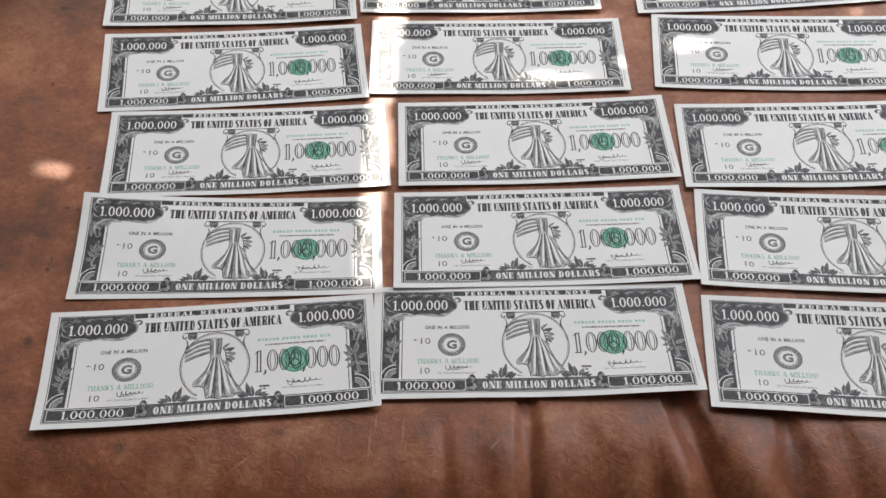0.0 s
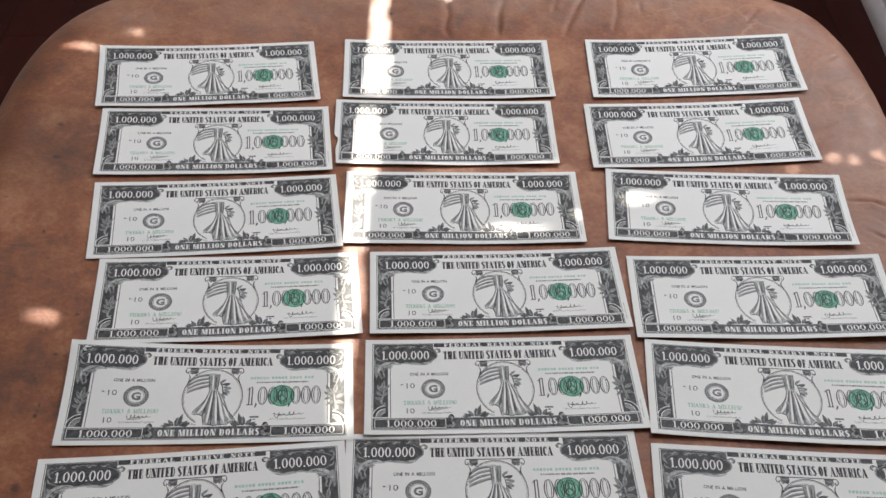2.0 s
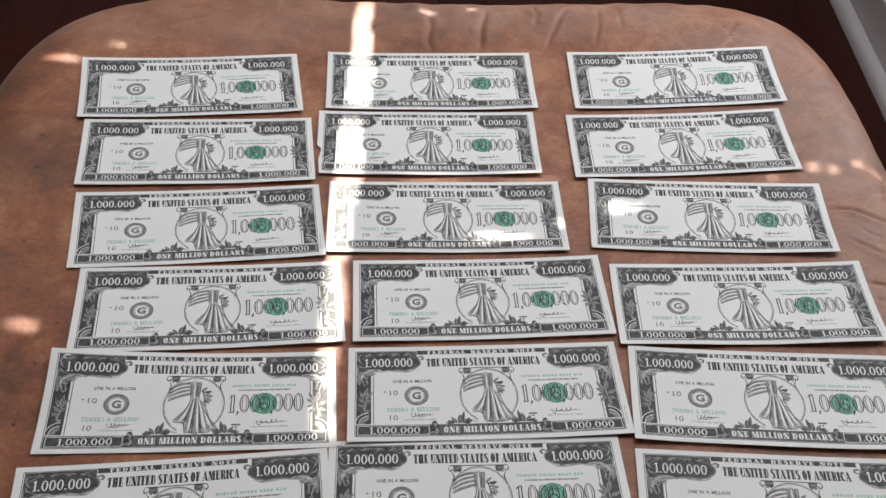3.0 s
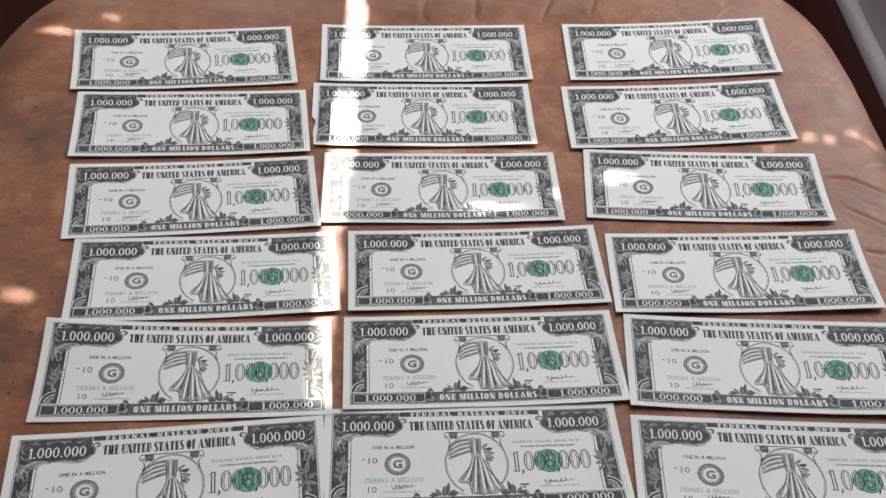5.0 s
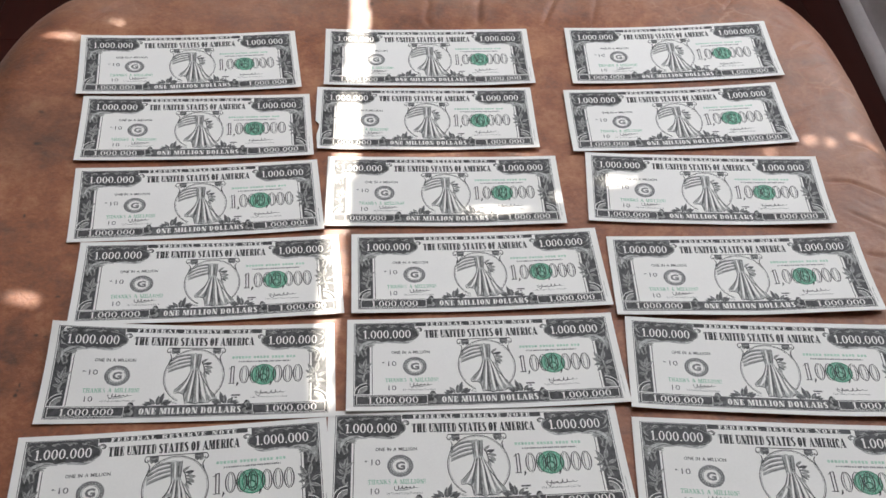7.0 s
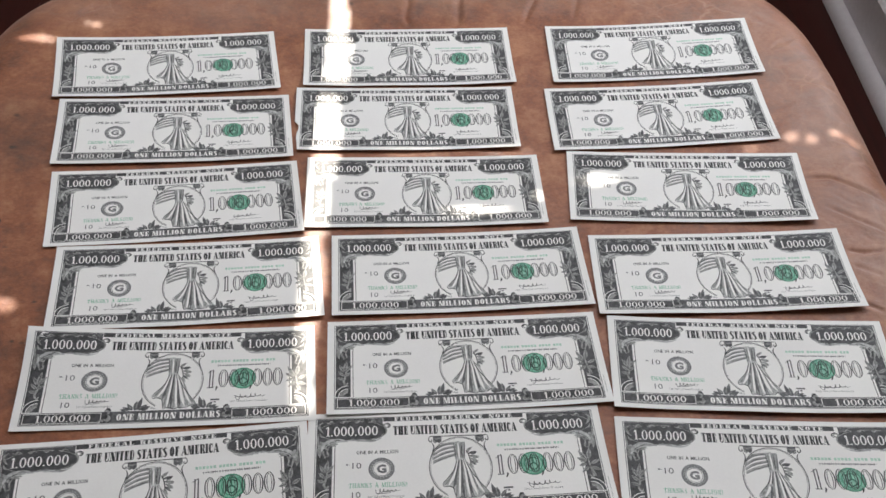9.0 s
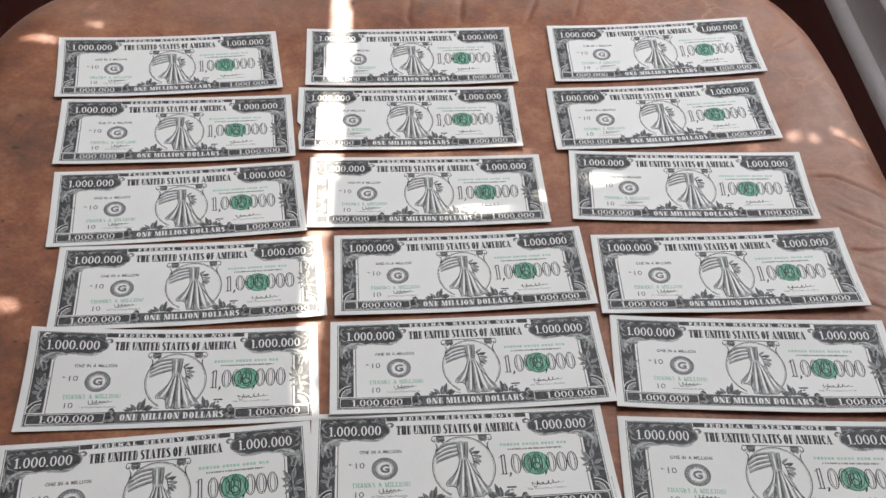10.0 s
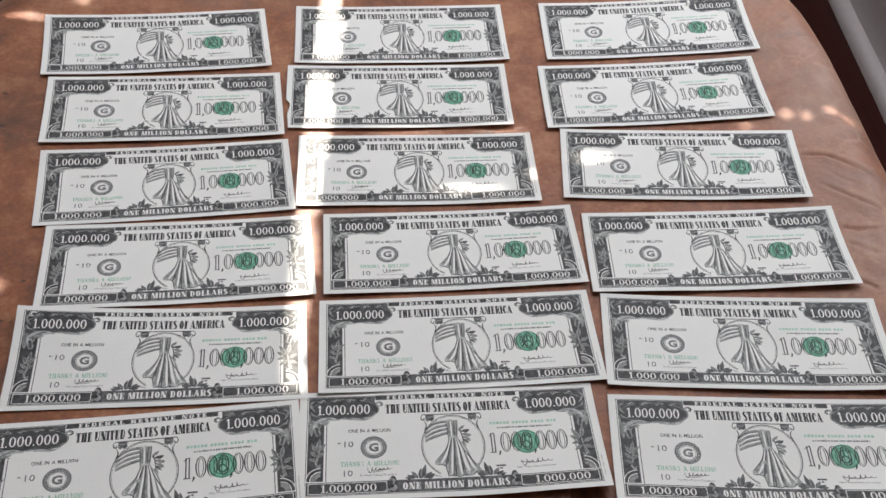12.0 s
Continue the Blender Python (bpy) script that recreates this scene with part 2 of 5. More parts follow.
STITCH = material("waxed_thread", (0.16, 0.075, 0.035), 0.7, vary=0.1)


def plank_material():
    """Dark red floor boards, each board its own tone, with long grain."""
    m = bpy.data.materials.new("mahogany_boards")
    m.use_nodes = True
    t = m.node_tree
    n, l = t.nodes, t.links
    bsdf = n["Principled BSDF"]
    tc, info = n.new("ShaderNodeTexCoord"), n.new("ShaderNodeObjectInfo")
    mp = n.new("ShaderNodeMapping")
    mp.inputs["Scale"].default_value = (60, 3, 20)
    l.new(tc.outputs["Object"], mp.inputs["Vector"])
    k = n.new("ShaderNodeTexNoise")
    k.inputs["Scale"].default_value, k.inputs["Detail"].default_value = 1.5, 6
    l.new(mp.outputs[0], k.inputs["Vector"])
    add = n.new("ShaderNodeMath")
    add.operation = "MULTIPLY_ADD"
    add.inputs[1].default_value = 0.55
    l.new(info.outputs["Random"], add.inputs[0])
    l.new(k.outputs["Fac"], add.inputs[2])
    r = n.new("ShaderNodeValToRGB")
    e = r.color_ramp.elements
    e[0].position, e[0].color = 0.3, (0.018, 0.0042, 0.0042, 1)
    e[1].position, e[1].color = 1.0, (0.052, 0.0095, 0.0065, 1)
    l.new(add.outputs[0], r.inputs[0])
    l.new(r.outputs[0], bsdf.inputs["Base Color"])
    bsdf.inputs["Roughness"].default_value = 0.30
    bsdf.inputs["Specular IOR Level"].default_value = 0.36
    bp = n.new("ShaderNodeBump")
    bp.inputs["Strength"].default_value, bp.inputs["Distance"].default_value = 0.3, 0.0006
    l.new(k.outputs["Fac"], bp.inputs["Height"])
    l.new(bp.outputs[0], bsdf.inputs["Normal"])
    return m


BOARDS = plank_material()


def glass_material():
    m = bpy.data.materials.new("window_glass")
    m.use_nodes = True
    b = m.node_tree.nodes["Principled BSDF"]
    b.inputs["Transmission Weight"].default_value, b.inputs["Roughness"].default_value, b.inputs["IOR"].default_value = 1.0, 0.0, 1.45
    b.inputs["Base Color"].default_value = (0.97, 0.99, 0.98, 1)
    return m


GLASS = glass_material()

# ---- building helpers ----
def mesh_of(name, verts, faces, mat, smooth=False):
    me = bpy.data.meshes.new(name)
    me.from_pydata([tuple(v) for v in verts], [], [tuple(f) for f in faces])
    me.materials.append(mat)
    if smooth:
        me.polygons.foreach_set("use_smooth", [True] * len(me.polygons))
    me.update()
    return me


def child(name, me, parent, label=""):
    ob = new(name, me)
    ob.parent = parent
    return tagged(ob, label)


def part(name, bm, mat, parent, label="", smooth=False):
    """Link a bmesh as one mesh object under a thing or a part."""
    me = bpy.data.meshes.new(name)
    bm.to_mesh(me)
    bm.free()
    me.materials.append(mat)
    if smooth:
        me.polygons.foreach_set("use_smooth", [True] * len(me.polygons))
    ob = new(name, me)
    ob.parent = parent
    return tagged(ob, label) if label else ob


def box(x0, x1, y0, y1, z0, z1, bevel=0.0, bm=None):
    bm = bm or bmesh.new()
    made = bmesh.ops.create_cube(bm, size=1.0, matrix=Matrix.Translation(((x0 + x1) / 2, (y0 + y1) / 2, (z0 + z1) / 2)) @ Matrix.Diagonal((x1 - x0, y1 - y0, z1 - z0, 1)))
    if bevel:
        edges = {e for v in made["verts"] for e in v.link_edges}
        bmesh.ops.bevel(bm, geom=list(edges), offset=bevel, segments=2, affect="EDGES", profile=0.6)
    return bm


def lathe(profile, steps=24, at=(0, 0, 0)):
    """A turned solid from (radius, height) pairs."""
    bm = bmesh.new()
    rings = [[bm.verts.new((at[0] + r * math.cos(2 * math.pi * i / steps), at[1] + r * math.sin(2 * math.pi * i / steps), at[2] + z)) for i in range(steps)] for r, z in profile]
    for a, b in zip(rings, rings[1:]):
        for i in range(steps):
            bm.faces.new((a[i], a[(i + 1) % steps], b[(i + 1) % steps], b[i]))
    bm.faces.new(rings[0][::-1])
    bm.faces.new(rings[-1])
    return bm


def structure(name, bm, mat, label):
    return tagged(part(name, bm, mat, None, label), kind="structure")


# ---- the room ----
T = 0.12
ASKEW = Matrix.Translation((X_WALL, 1.2, 0)) @ Matrix.Rotation(radians(-2.2), 4, "Z") @ Matrix.Translation((-X_WALL, -1.2, 0))   # the right-hand wall is a little out of square
side = bmesh.new()
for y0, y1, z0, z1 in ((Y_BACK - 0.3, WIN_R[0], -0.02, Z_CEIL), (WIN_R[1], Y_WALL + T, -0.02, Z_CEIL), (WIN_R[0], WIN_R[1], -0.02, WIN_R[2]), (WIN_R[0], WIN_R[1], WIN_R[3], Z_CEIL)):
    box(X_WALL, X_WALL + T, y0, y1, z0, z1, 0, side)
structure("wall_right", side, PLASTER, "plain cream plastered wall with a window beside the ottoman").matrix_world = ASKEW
structure("wall_left", box(X_LEFT - T, X_LEFT, Y_BACK - T, Y_WALL + T, -0.02, Z_CEIL), PLASTER, "plain cream plastered wall of the room")
structure("wall_back", box(X_LEFT, X_WALL, Y_BACK - T, Y_BACK, -0.02, Z_CEIL), PLASTER, "plain cream plastered wall of the room")
wall = bmesh.new()
for x0, x1, z0, z1 in ((X_LEFT, WIN[0], -0.02, Z_CEIL), (WIN[1], X_WALL + T, -0.02, Z_CEIL), (WIN[0], WIN[1], -0.02, WIN[2]), (WIN[0], WIN[1], WIN[3], Z_CEIL)):
    box(x0, x1, Y_WALL, Y_WALL + T, z0, z1, 0, wall)
structure("wall_window", wall, PLASTER, "plain cream plastered wall with a window opening")
structure("ceiling", box(X_LEFT - T, X_WALL + T, Y_BACK - T, Y_WALL + T, Z_CEIL, Z_CEIL + 0.1), CEILING, "plain white painted ceiling of the room")

def window_unit(name, at, turn, width, high, label):
    """A painted frame with a middle bar, a sill and two glass panes."""
    unit = tagged(new(name), label, "window", kind="structure")
    unit.location, unit.rotation_euler = at, (0, 0, radians(turn))
    w = width / 2
    fr = box(-w, -w + 0.05, -0.03, 0.03, 0, high, 0.004)
    box(w - 0.05, w, -0.03, 0.03, 0, high, 0.004, fr)
    box(-w + 0.05, w - 0.05, -0.03, 0.03, 0, 0.05, 0.004, fr)
    box(-w + 0.05, w - 0.05, -0.03, 0.03, high - 0.05, high, 0.004, fr)
    part("window_frame", fr, PAINT, unit)
    part("window_sill", box(-w - 0.04, w + 0.04, -0.10, -0.031, -0.03, 0.0, 0.006), PAINT, unit)
    part("mullion", box(-0.02, 0.02, -0.025, 0.025, 0.051, high - 0.051, 0.003), PAINT, unit)
    for a, b in ((-w + 0.051, -0.021), (0.021, w - 0.051)):
        pane = part("pane", box(a, b, -0.003, 0.003, 0.051, high - 0.051), GLASS, unit, "clear glass pane")
        pane.visible_shadow = False
    return unit


window_unit("window_1", ((WIN[0] + WIN[1]) / 2, Y_WALL + 0.06, WIN[2]), 0, WIN[1] - WIN[0], WIN[3] - WIN[2], "white painted window behind a closed blind")
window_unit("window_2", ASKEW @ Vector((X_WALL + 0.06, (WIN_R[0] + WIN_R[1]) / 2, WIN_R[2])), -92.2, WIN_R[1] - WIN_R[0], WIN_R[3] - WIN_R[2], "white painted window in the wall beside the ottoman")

# ---- right-hand skirting board, with its rounded shoe moulding ----
def extruded(profile, y0, y1):
    bm = bmesh.new()
    a = [bm.verts.new((x, y0, z)) for x, z in profile]
    b = [bm.verts.new((x, y1, z)) for x, z in profile]
    k = len(profile)
    for i in range(k):
        bm.faces.new((a[i], a[(i + 1) % k], b[(i + 1) % k], b[i]))
    bm.faces.new(a[::-1])
    bm.faces.new(b)
    bmesh.ops.recalc_face_normals(bm, faces=bm.faces)
    return bm


XB = X_WALL - 0.012
BOARD = [(X_WALL - 0.001, 0.0), (XB, 0.0), (XB, 0.086), (XB - 0.002, 0.088), (XB - 0.0045, 0.091), (XB - 0.0045, 0.094), (XB - 0.002, 0.097), (XB + 0.002, 0.099), (XB + 0.001, 0.116), (XB + 0.004, 0.128), (XB + 0.008, 0.135), (X_WALL - 0.001, 0.138)]
structure("baseboard", extruded(BOARD, Y_BACK + 0.002, Y_WALL - 0.002), PAINT, "greyish white gloss painted skirting board along the wall").matrix_world = ASKEW
SHOE = [(XB, 0.001)] + [(XB - 0.018 * math.sin(a * math.pi / 20) ** 0.9 - 0.001, 0.001 + 0.022 * math.cos(a * math.pi / 20) ** 0.9) for a in range(10)] + [(XB - 0.019, 0.001)]
structure("trim", extruded([(x - 0.0005, z) for x, z in SHOE], Y_BACK + 0.004, Y_WALL - 0.004), PAINT, "greyish white rounded shoe moulding at the foot of the skirting").matrix_world = ASKEW

# ---- the shape of the seat's top ----
SAG = (0.1906, 0.1428, -0.0122, 0.0552)              # how the worn seat hollows, along and across


def sag(x, y):
    """The seat's worn hollow: height of the leather, before folds and rim."""
    u, v = x - 0.05, y - 0.44
    return 0.4393 + SAG[0] * u * u + SAG[1] * v * v + SAG[2] * u * v + SAG[3] * v ** 3 - 5.0 * np.maximum(0.202 - y, 0) ** 2


# ---- the blind in the window: fabric with a vertical gap and small leaks ----
Y_BLIND = Y_WALL - 0.02


def on_blind(x, y):
    """Where the sun's ray to a spot on the seat passes the blind."""
    z = float(sag(x, y))
    s = (Y_BLIND - y) / SUN_WAY.y
    return x + s * SUN_WAY.x, z + s * SUN_WAY.z


# lit patches on the ottoman: x, y, width, depth
GAPS = [(-0.0313, 0.7095, 0.0135, 0.060), (-0.0322, 0.6493, 0.0140, 0.060), (-0.0323, 0.5966, 0.0165, 0.046), (-0.0374, 0.5330, 0.0170, 0.046),
        (-0.0374, 0.4895, 0.0160, 0.030), (-0.0414, 0.4494, 0.0125, 0.050), (-0.0430, 0.3987, 0.0120, 0.050), (-0.0442, 0.3501, 0.0105, 0.046), (-0.0448, 0.3080, 0.0085, 0.036)]
LEAKS = [(-0.2162, 0.3602, 0.022, 0.0046), (-0.2510, 0.6075, 0.027, 0.0036), (-0.2010, 0.6262, 0.026, 0.0040), (-0.1960, 0.6262, 0.044, 0.0028), (0.3150, 0.5035, 0.0090, 0.0050), (0.3245, 0.4975, 0.0060, 0.0046),
         (0.2833, 0.5013, 0.0085, 0.0042), (0.2966, 0.4985, 0.0065, 0.0040), (0.2535, 0.4922, 0.007, 0.0024), (0.0194, 0.6895, 0.012, 0.0036), (0.0555, 0.6960, 0.008, 0.0026),
         (0.1444, 0.4675, 0.028, 0.0026), (0.1425, 0.4675, 0.016, 0.0064), (0.0604, 0.4414, 0.042, 0.0026), (0.0570, 0.4414, 0.022, 0.0056), (0.1024, 0.4539, 0.005, 0.0050), (0.0220, 0.4983, 0.050, 0.0010), (0.0870, 0.4992, 0.040, 0.0010)]
holes = []
LEAKS = [(x, y, w * p, d * q) for x, y, w, d in LEAKS for p, q in ((0.5, 1.25), (0.82, 0.9), (1.12, 0.45))]   # each leak is roundish
ragged = random.Random(11)
for x, y, w, d in GAPS:                # the gap's edges are not quite straight
    for k in (-1, 0, 1):
        LEAKS.append((x + ragged.uniform(-0.0012, 0.0012), y + k * d / 3, w * ragged.uniform(0.82, 1.12), d / 3 + 0.002))
for x, y, w, d in LEAKS:
    bx, bz = on_blind(x, y)
    hd = d * SUN_WAY.z / SUN_WAY.y / 2
    holes.append((bx - w / 2, bx + w / 2, bz - hd, bz + hd))
blind = tagged(new("roller_blind"), "closed fabric blind with thin gaps letting sun in", "blind")
blind.location = (0, Y_BLIND, WIN[2])
BX0, BX1, BZ0, BZ1 = WIN[0] - 0.06, WIN[1] + 0.06, WIN[2] - 0.06, WIN[3] + 0.06
xs = sorted({BX0, BX1, *(h[0] for h in holes), *(h[1] for h in holes)})
zs = sorted({BZ0, BZ1, *(h[2] for h in holes), *(h[3] for h in holes)})
bv, bf = [(x, 0.0, z - WIN[2]) for z in zs for x in xs], []
for j in range(len(zs) - 1):
    for i in range(len(xs) - 1):
        cx, cz = (xs[i] + xs[i + 1]) / 2, (zs[j] + zs[j + 1]) / 2
        if not any(a < cx < b and c < cz < d for a, b, c, d in holes):
            bf.append((j * len(xs) + i, j * len(xs) + i + 1, (j + 1) * len(xs) + i + 1, (j + 1) * len(xs) + i))
child("fabric", mesh_of("fabric", bv, bf, BLIND), blind)
tube = lathe([(0.02, BX0), (0.02, BX1)], 16)
bmesh.ops.rotate(tube, verts=tube.verts, matrix=Matrix.Rotation(radians(90), 3, "Y"))
bmesh.ops.translate(tube, verts=tube.verts, vec=(0, 0, BZ1 - WIN[2] + 0.02))
part("roller_tube", tube, METAL, blind, smooth=True)
part("bottom_bar", box(BX0, BX1, -0.006, 0.006, BZ0 - WIN[2] - 0.02, BZ0 - WIN[2], 0.003), PAINT, blind)

# ---- the ottoman ----
OX, OY, OA_L, OA_R, OB = 0.0433, 0.4094, 0.3523, 0.3057, 0.3184   # widest line, and half sizes in plan
ON_L, ON_R = 4.67, 5.79                                   # squareness of its left and right corners


def valley(x, y, a, b, width, depth):
    """A pressed crease from a to b that fades at its ends."""
    ax, ay = a
    dx, dy = b[0] - ax, b[1] - ay
    ll = dx * dx + dy * dy
    s = ((x - ax) * dx + (y - ay) * dy) / ll
    off = np.abs((x - ax) * dy - (y - ay) * dx) / math.sqrt(ll) + 0.0012 * np.sin(s * 9 + ax * 90)
    ends = np.clip(np.minimum(s, 1 - s) * 4 + 0.25, 0, 1)
    return -depth * np.exp(-(off / width) ** 2) * ends + 0.6 * depth * np.exp(-((np.abs(off) - 2.2 * width) / (1.6 * width)) ** 2) * ends


CREASES = [((0.2960, 0.5600), (0.3330, 0.5520), 0.0022, 0.0018), ((0.2900, 0.5780), (0.3280, 0.5890), 0.0022, 0.0016), ((0.2850, 0.6420), (0.3010, 0.6240), 0.0020, 0.0011),
           ((0.2935, 0.5973), (0.3207, 0.6130), 0.0020, 0.0013), ((-0.0050, 0.2100), (-0.0040, 0.1450), 0.0040, 0.0012), ((0.0335, 0.2320), (0.0335, 0.1350), 0.0050, 0.0034),
           ((0.0870, 0.2280), (0.0950, 0.1350), 0.0060, 0.0030), ((0.1000, 0.2340), (0.1270, 0.1350), 0.0078, 0.0070), ((0.1510, 0.2200), (0.1540, 0.1300), 0.0085, 0.0042),
           ((0.1720, 0.2150), (0.1770, 0.1300), 0.0075, 0.0036), ((-0.2361, 0.6260), (-0.2110, 0.6538), 0.0020, 0.0006), ((0.2969, 0.3263), (0.3238, 0.3133), 0.0024, 0.0018)]
# longer wrinkles, point by point; then width and depth
WRINKLES = [([(0.2810, 0.4600), (0.2970, 0.4580), (0.3090, 0.4490), (0.3270, 0.4370)], 0.0014, 0.00100),
            ([(0.2860, 0.4340), (0.2980, 0.4230), (0.3070, 0.4140), (0.3160, 0.4070)], 0.0013, 0.00075),
            ([(0.2870, 0.3940), (0.2970, 0.3900), (0.3110, 0.3910)], 0.0014, 0.00090),
            ([(0.2870, 0.3810), (0.3030, 0.3710)], 0.0014, 0.00060),
            ([(0.3070, 0.4970), (0.3190, 0.4910), (0.3280, 0.4860)], 0.0012, 0.00055),
            ([(0.2810, 0.3530), (0.2930, 0.3430)], 0.0014, 0.00075),
            ([(0.2930, 0.4810), (0.3080, 0.4870), (0.3220, 0.4870)], 0.0011, 0.00035),
            ([(0.2940, 0.4450), (0.3020, 0.4360), (0.3100, 0.4300)], 0.0011, 0.00035),
            ([(0.3010, 0.4060), (0.3070, 0.3990)], 0.0011, 0.00040),
            ([(0.0190, 0.6880), (0.0220, 0.6710), (0.0190, 0.6530), (0.0230, 0.6390)], 0.0022, 0.00100),
            ([(0.0680, 0.6930), (0.0620, 0.6720), (0.0600, 0.6420)], 0.0026, 0.00140),
            ([(0.1380, 0.6990), (0.1270, 0.6830), (0.1180, 0.6610), (0.1120, 0.6440)], 0.0020, 0.00100),
            ([(0.1050, 0.7010), (0.1090, 0.6860), (0.1050, 0.6720)], 0.0018, 0.00070),
            ([(0.1590, 0.6990), (0.1570, 0.6710), (0.1510, 0.6470)], 0.0022, 0.00080),
            ([(0.1750, 0.6940), (0.1760, 0.6670)], 0.0020, 0.00060),
            ([(0.2680, 0.6690), (0.2550, 0.6520)], 0.0018, 0.00060)]


def wrinkle(x, y, points, width, depth):
    """A winding crease through the points, fading at its ends, with a soft swelling on both sides."""
    away, place = np.full_like(x, 1e3), np.zeros_like(x)
    for k, ((ax, ay), (bx, by)) in enumerate(zip(points, points[1:])):
        dx, dy = bx - ax, by - ay
        t = np.clip(((x - ax) * dx + (y - ay) * dy) / (dx * dx + dy * dy), 0, 1)
        d = np.hypot(x - ax - t * dx, y - ay - t * dy)
        place = np.where(d < away, (k + t) / (len(points) - 1), place)
        away = np.minimum(d, away)
    ends = np.clip(np.minimum(place, 1 - place) * 5 + 0.15, 0, 1) * depth
    return -ends * np.exp(-(away / width) ** 2) + 0.45 * ends * np.exp(-((away - 2.5 * width) / (1.7 * width)) ** 2)



def relief(x, y):
    z = np.zeros_like(x)
    for a, b, w, d in CREASES:
        z = z + valley(x, y, a, b, w, d * (0.4 if a[0] > 0.27 else 1.0))
    for points, w, d in WRINKLES:
        z = z + wrinkle(x, y, points, w, d)
    # soft pull folds at the front edge
    front = np.clip((0.206 - y) / 0.06, 0, 1)
    z = z + front * (0.0006 * np.sin(x * 150 + 1.6 * np.sin(y * 20)) * np.clip((x - 0.0) * 14, 0.15, 1) + 0.0005 * np.sin(x * 330 + y * 40))
    z = z - (0.6 + 1.7 * np.exp(-((x - 0.07) / 0.04) ** 2) + 0.5 * np.clip(x / 0.1, 0, 1)) * np.maximum(0.226 - y, 0) ** 2
    # puckers along the far edge
    far = np.clip((y - 0.668) / 0.03, 0, 1)
    z = z + far * (0.0008 * np.sin(x * 120 + 2.2 * np.sin(x * 31)) + 0.0004 * np.sin(x * 265 + y * 60))
    z = np.where(y < 0.26, np.minimum(z, 0) + np.maximum(z, 0) * np.clip((0.216 - y) / 0.035, 0, 1), z)   # the notes press the ridges flat
    right = np.clip((x - 0.278) / 0.04, 0, 1)
    return z + right * (0.0006 * np.sin(y * 95 + 3 * np.sin(x * 30)) + 0.0005 * np.sin(y * 210 + x * 120) * np.sin(x * 160)) - 0.0006 * (0.5 + 0.5 * np.sin(x * 60 + 1.3) * np.sin(y * 52))


ottoman = tagged(new("ottoman"), "large brown worn leather ottoman with rounded corners", "ottoman")
ottoman.location = (OX, OY, 0)
NG = 620
g = np.linspace(-1, 1, NG)
U, V = np.meshgrid(g, g)
ON = np.where(U < 0, ON_L, ON_R)
top_norm = np.maximum(np.abs(U), np.abs(V)) / np.maximum((np.abs(U) ** ON + np.abs(V) ** ON) ** (1 / ON), 1e-9)
PX, PY = U * top_norm, V * top_norm
S = (np.abs(PX) ** ON + np.abs(PY) ** ON) ** (1 / ON)
ROLL = 0.042
inset = np.clip((1 - S) * 0.31 / ROLL, 0, 1)
WX, WY = OX + PX * np.where(PX < 0, OA_L, OA_R), OY + PY * OB
WZ = sag(WX, WY) + relief(WX, WY) * np.clip(inset * 1.5, 0, 1) - ROLL * (1 - np.sqrt(np.clip(1 - (1 - inset) ** 2, 0, 1)))
cv = np.stack([WX - OX, WY - OY, WZ], -1).reshape(-1, 3)
cf = [(j * NG + i, j * NG + i + 1, (j + 1) * NG + i + 1, (j + 1) * NG + i) for j in range(NG - 1) for i in range(NG - 1)]
# the rim goes on down as the cushion's side
ring = [i for i in range(NG)] + [j * NG + NG - 1 for j in range(1, NG)] + [(NG - 1) * NG + i for i in range(NG - 2, -1, -1)] + [j * NG for j in range(NG - 2, 0, -1)]
verts = [tuple(v) for v in cv]
last = ring
for z, grow in ((0.385, 1.004), (0.350, 1.008), (0.315, 1.002), (0.300, 0.985)):
    row = []
    for k in ring:
        row.append(len(verts))
        verts.append((cv[k][0] * grow, cv[k][1] * grow, z))
    for i in range(len(ring)):
        cf.append((last[i], last[i - 1], row[i - 1], row[i]))
    last = row
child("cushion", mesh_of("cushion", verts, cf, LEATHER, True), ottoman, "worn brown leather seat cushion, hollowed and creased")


def outline(scale, z, steps=160):
    pts = []
    for i in range(steps):
        a = 2 * math.pi * i / steps
        c, s = math.cos(a), math.sin(a)
        n = ON_L if c < 0 else ON_R
        k = (abs(c) ** n + abs(s) ** n) ** (-1 / n)
        pts.append(((OA_L if c < 0 else OA_R) * scale * k * c, OB * scale * k * s, z))
    return pts


def stacked(levels):
    v, f = [], []
    for scale, z in levels:
        v += outline(scale, z)
    for j in range(len(levels) - 1):
        for i in range(160):
            f.append((j * 160 + i, j * 160 + (i + 1) % 160, (j + 1) * 160 + (i + 1) % 160, (j + 1) * 160 + i))
    f.append(tuple(range(159, -1, -1)))
    f.append(tuple(range((len(levels) - 1) * 160, len(levels) * 160)))
    return v, f


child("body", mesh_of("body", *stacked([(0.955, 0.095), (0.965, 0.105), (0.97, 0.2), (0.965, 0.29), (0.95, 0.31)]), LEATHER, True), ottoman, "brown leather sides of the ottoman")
child("plinth", mesh_of("plinth", *stacked([(0.93, 0.06), (0.945, 0.066), (0.945, 0.09), (0.93, 0.097)]), MAHOGANY, False), ottoman, "dark mahogany plinth")
pv, pf = [], []
rim = outline(1.0, 0.303)
for i, (x, y, z) in enumerate(rim):
    d = math.hypot(x, y)
    for a in range(6):
        c, s = math.cos(a * math.pi / 3), math.sin(a * math.pi / 3)
        pv.append((x + x / d * 0.005 * c, y + y / d * 0.005 * c, z + 0.005 * s))
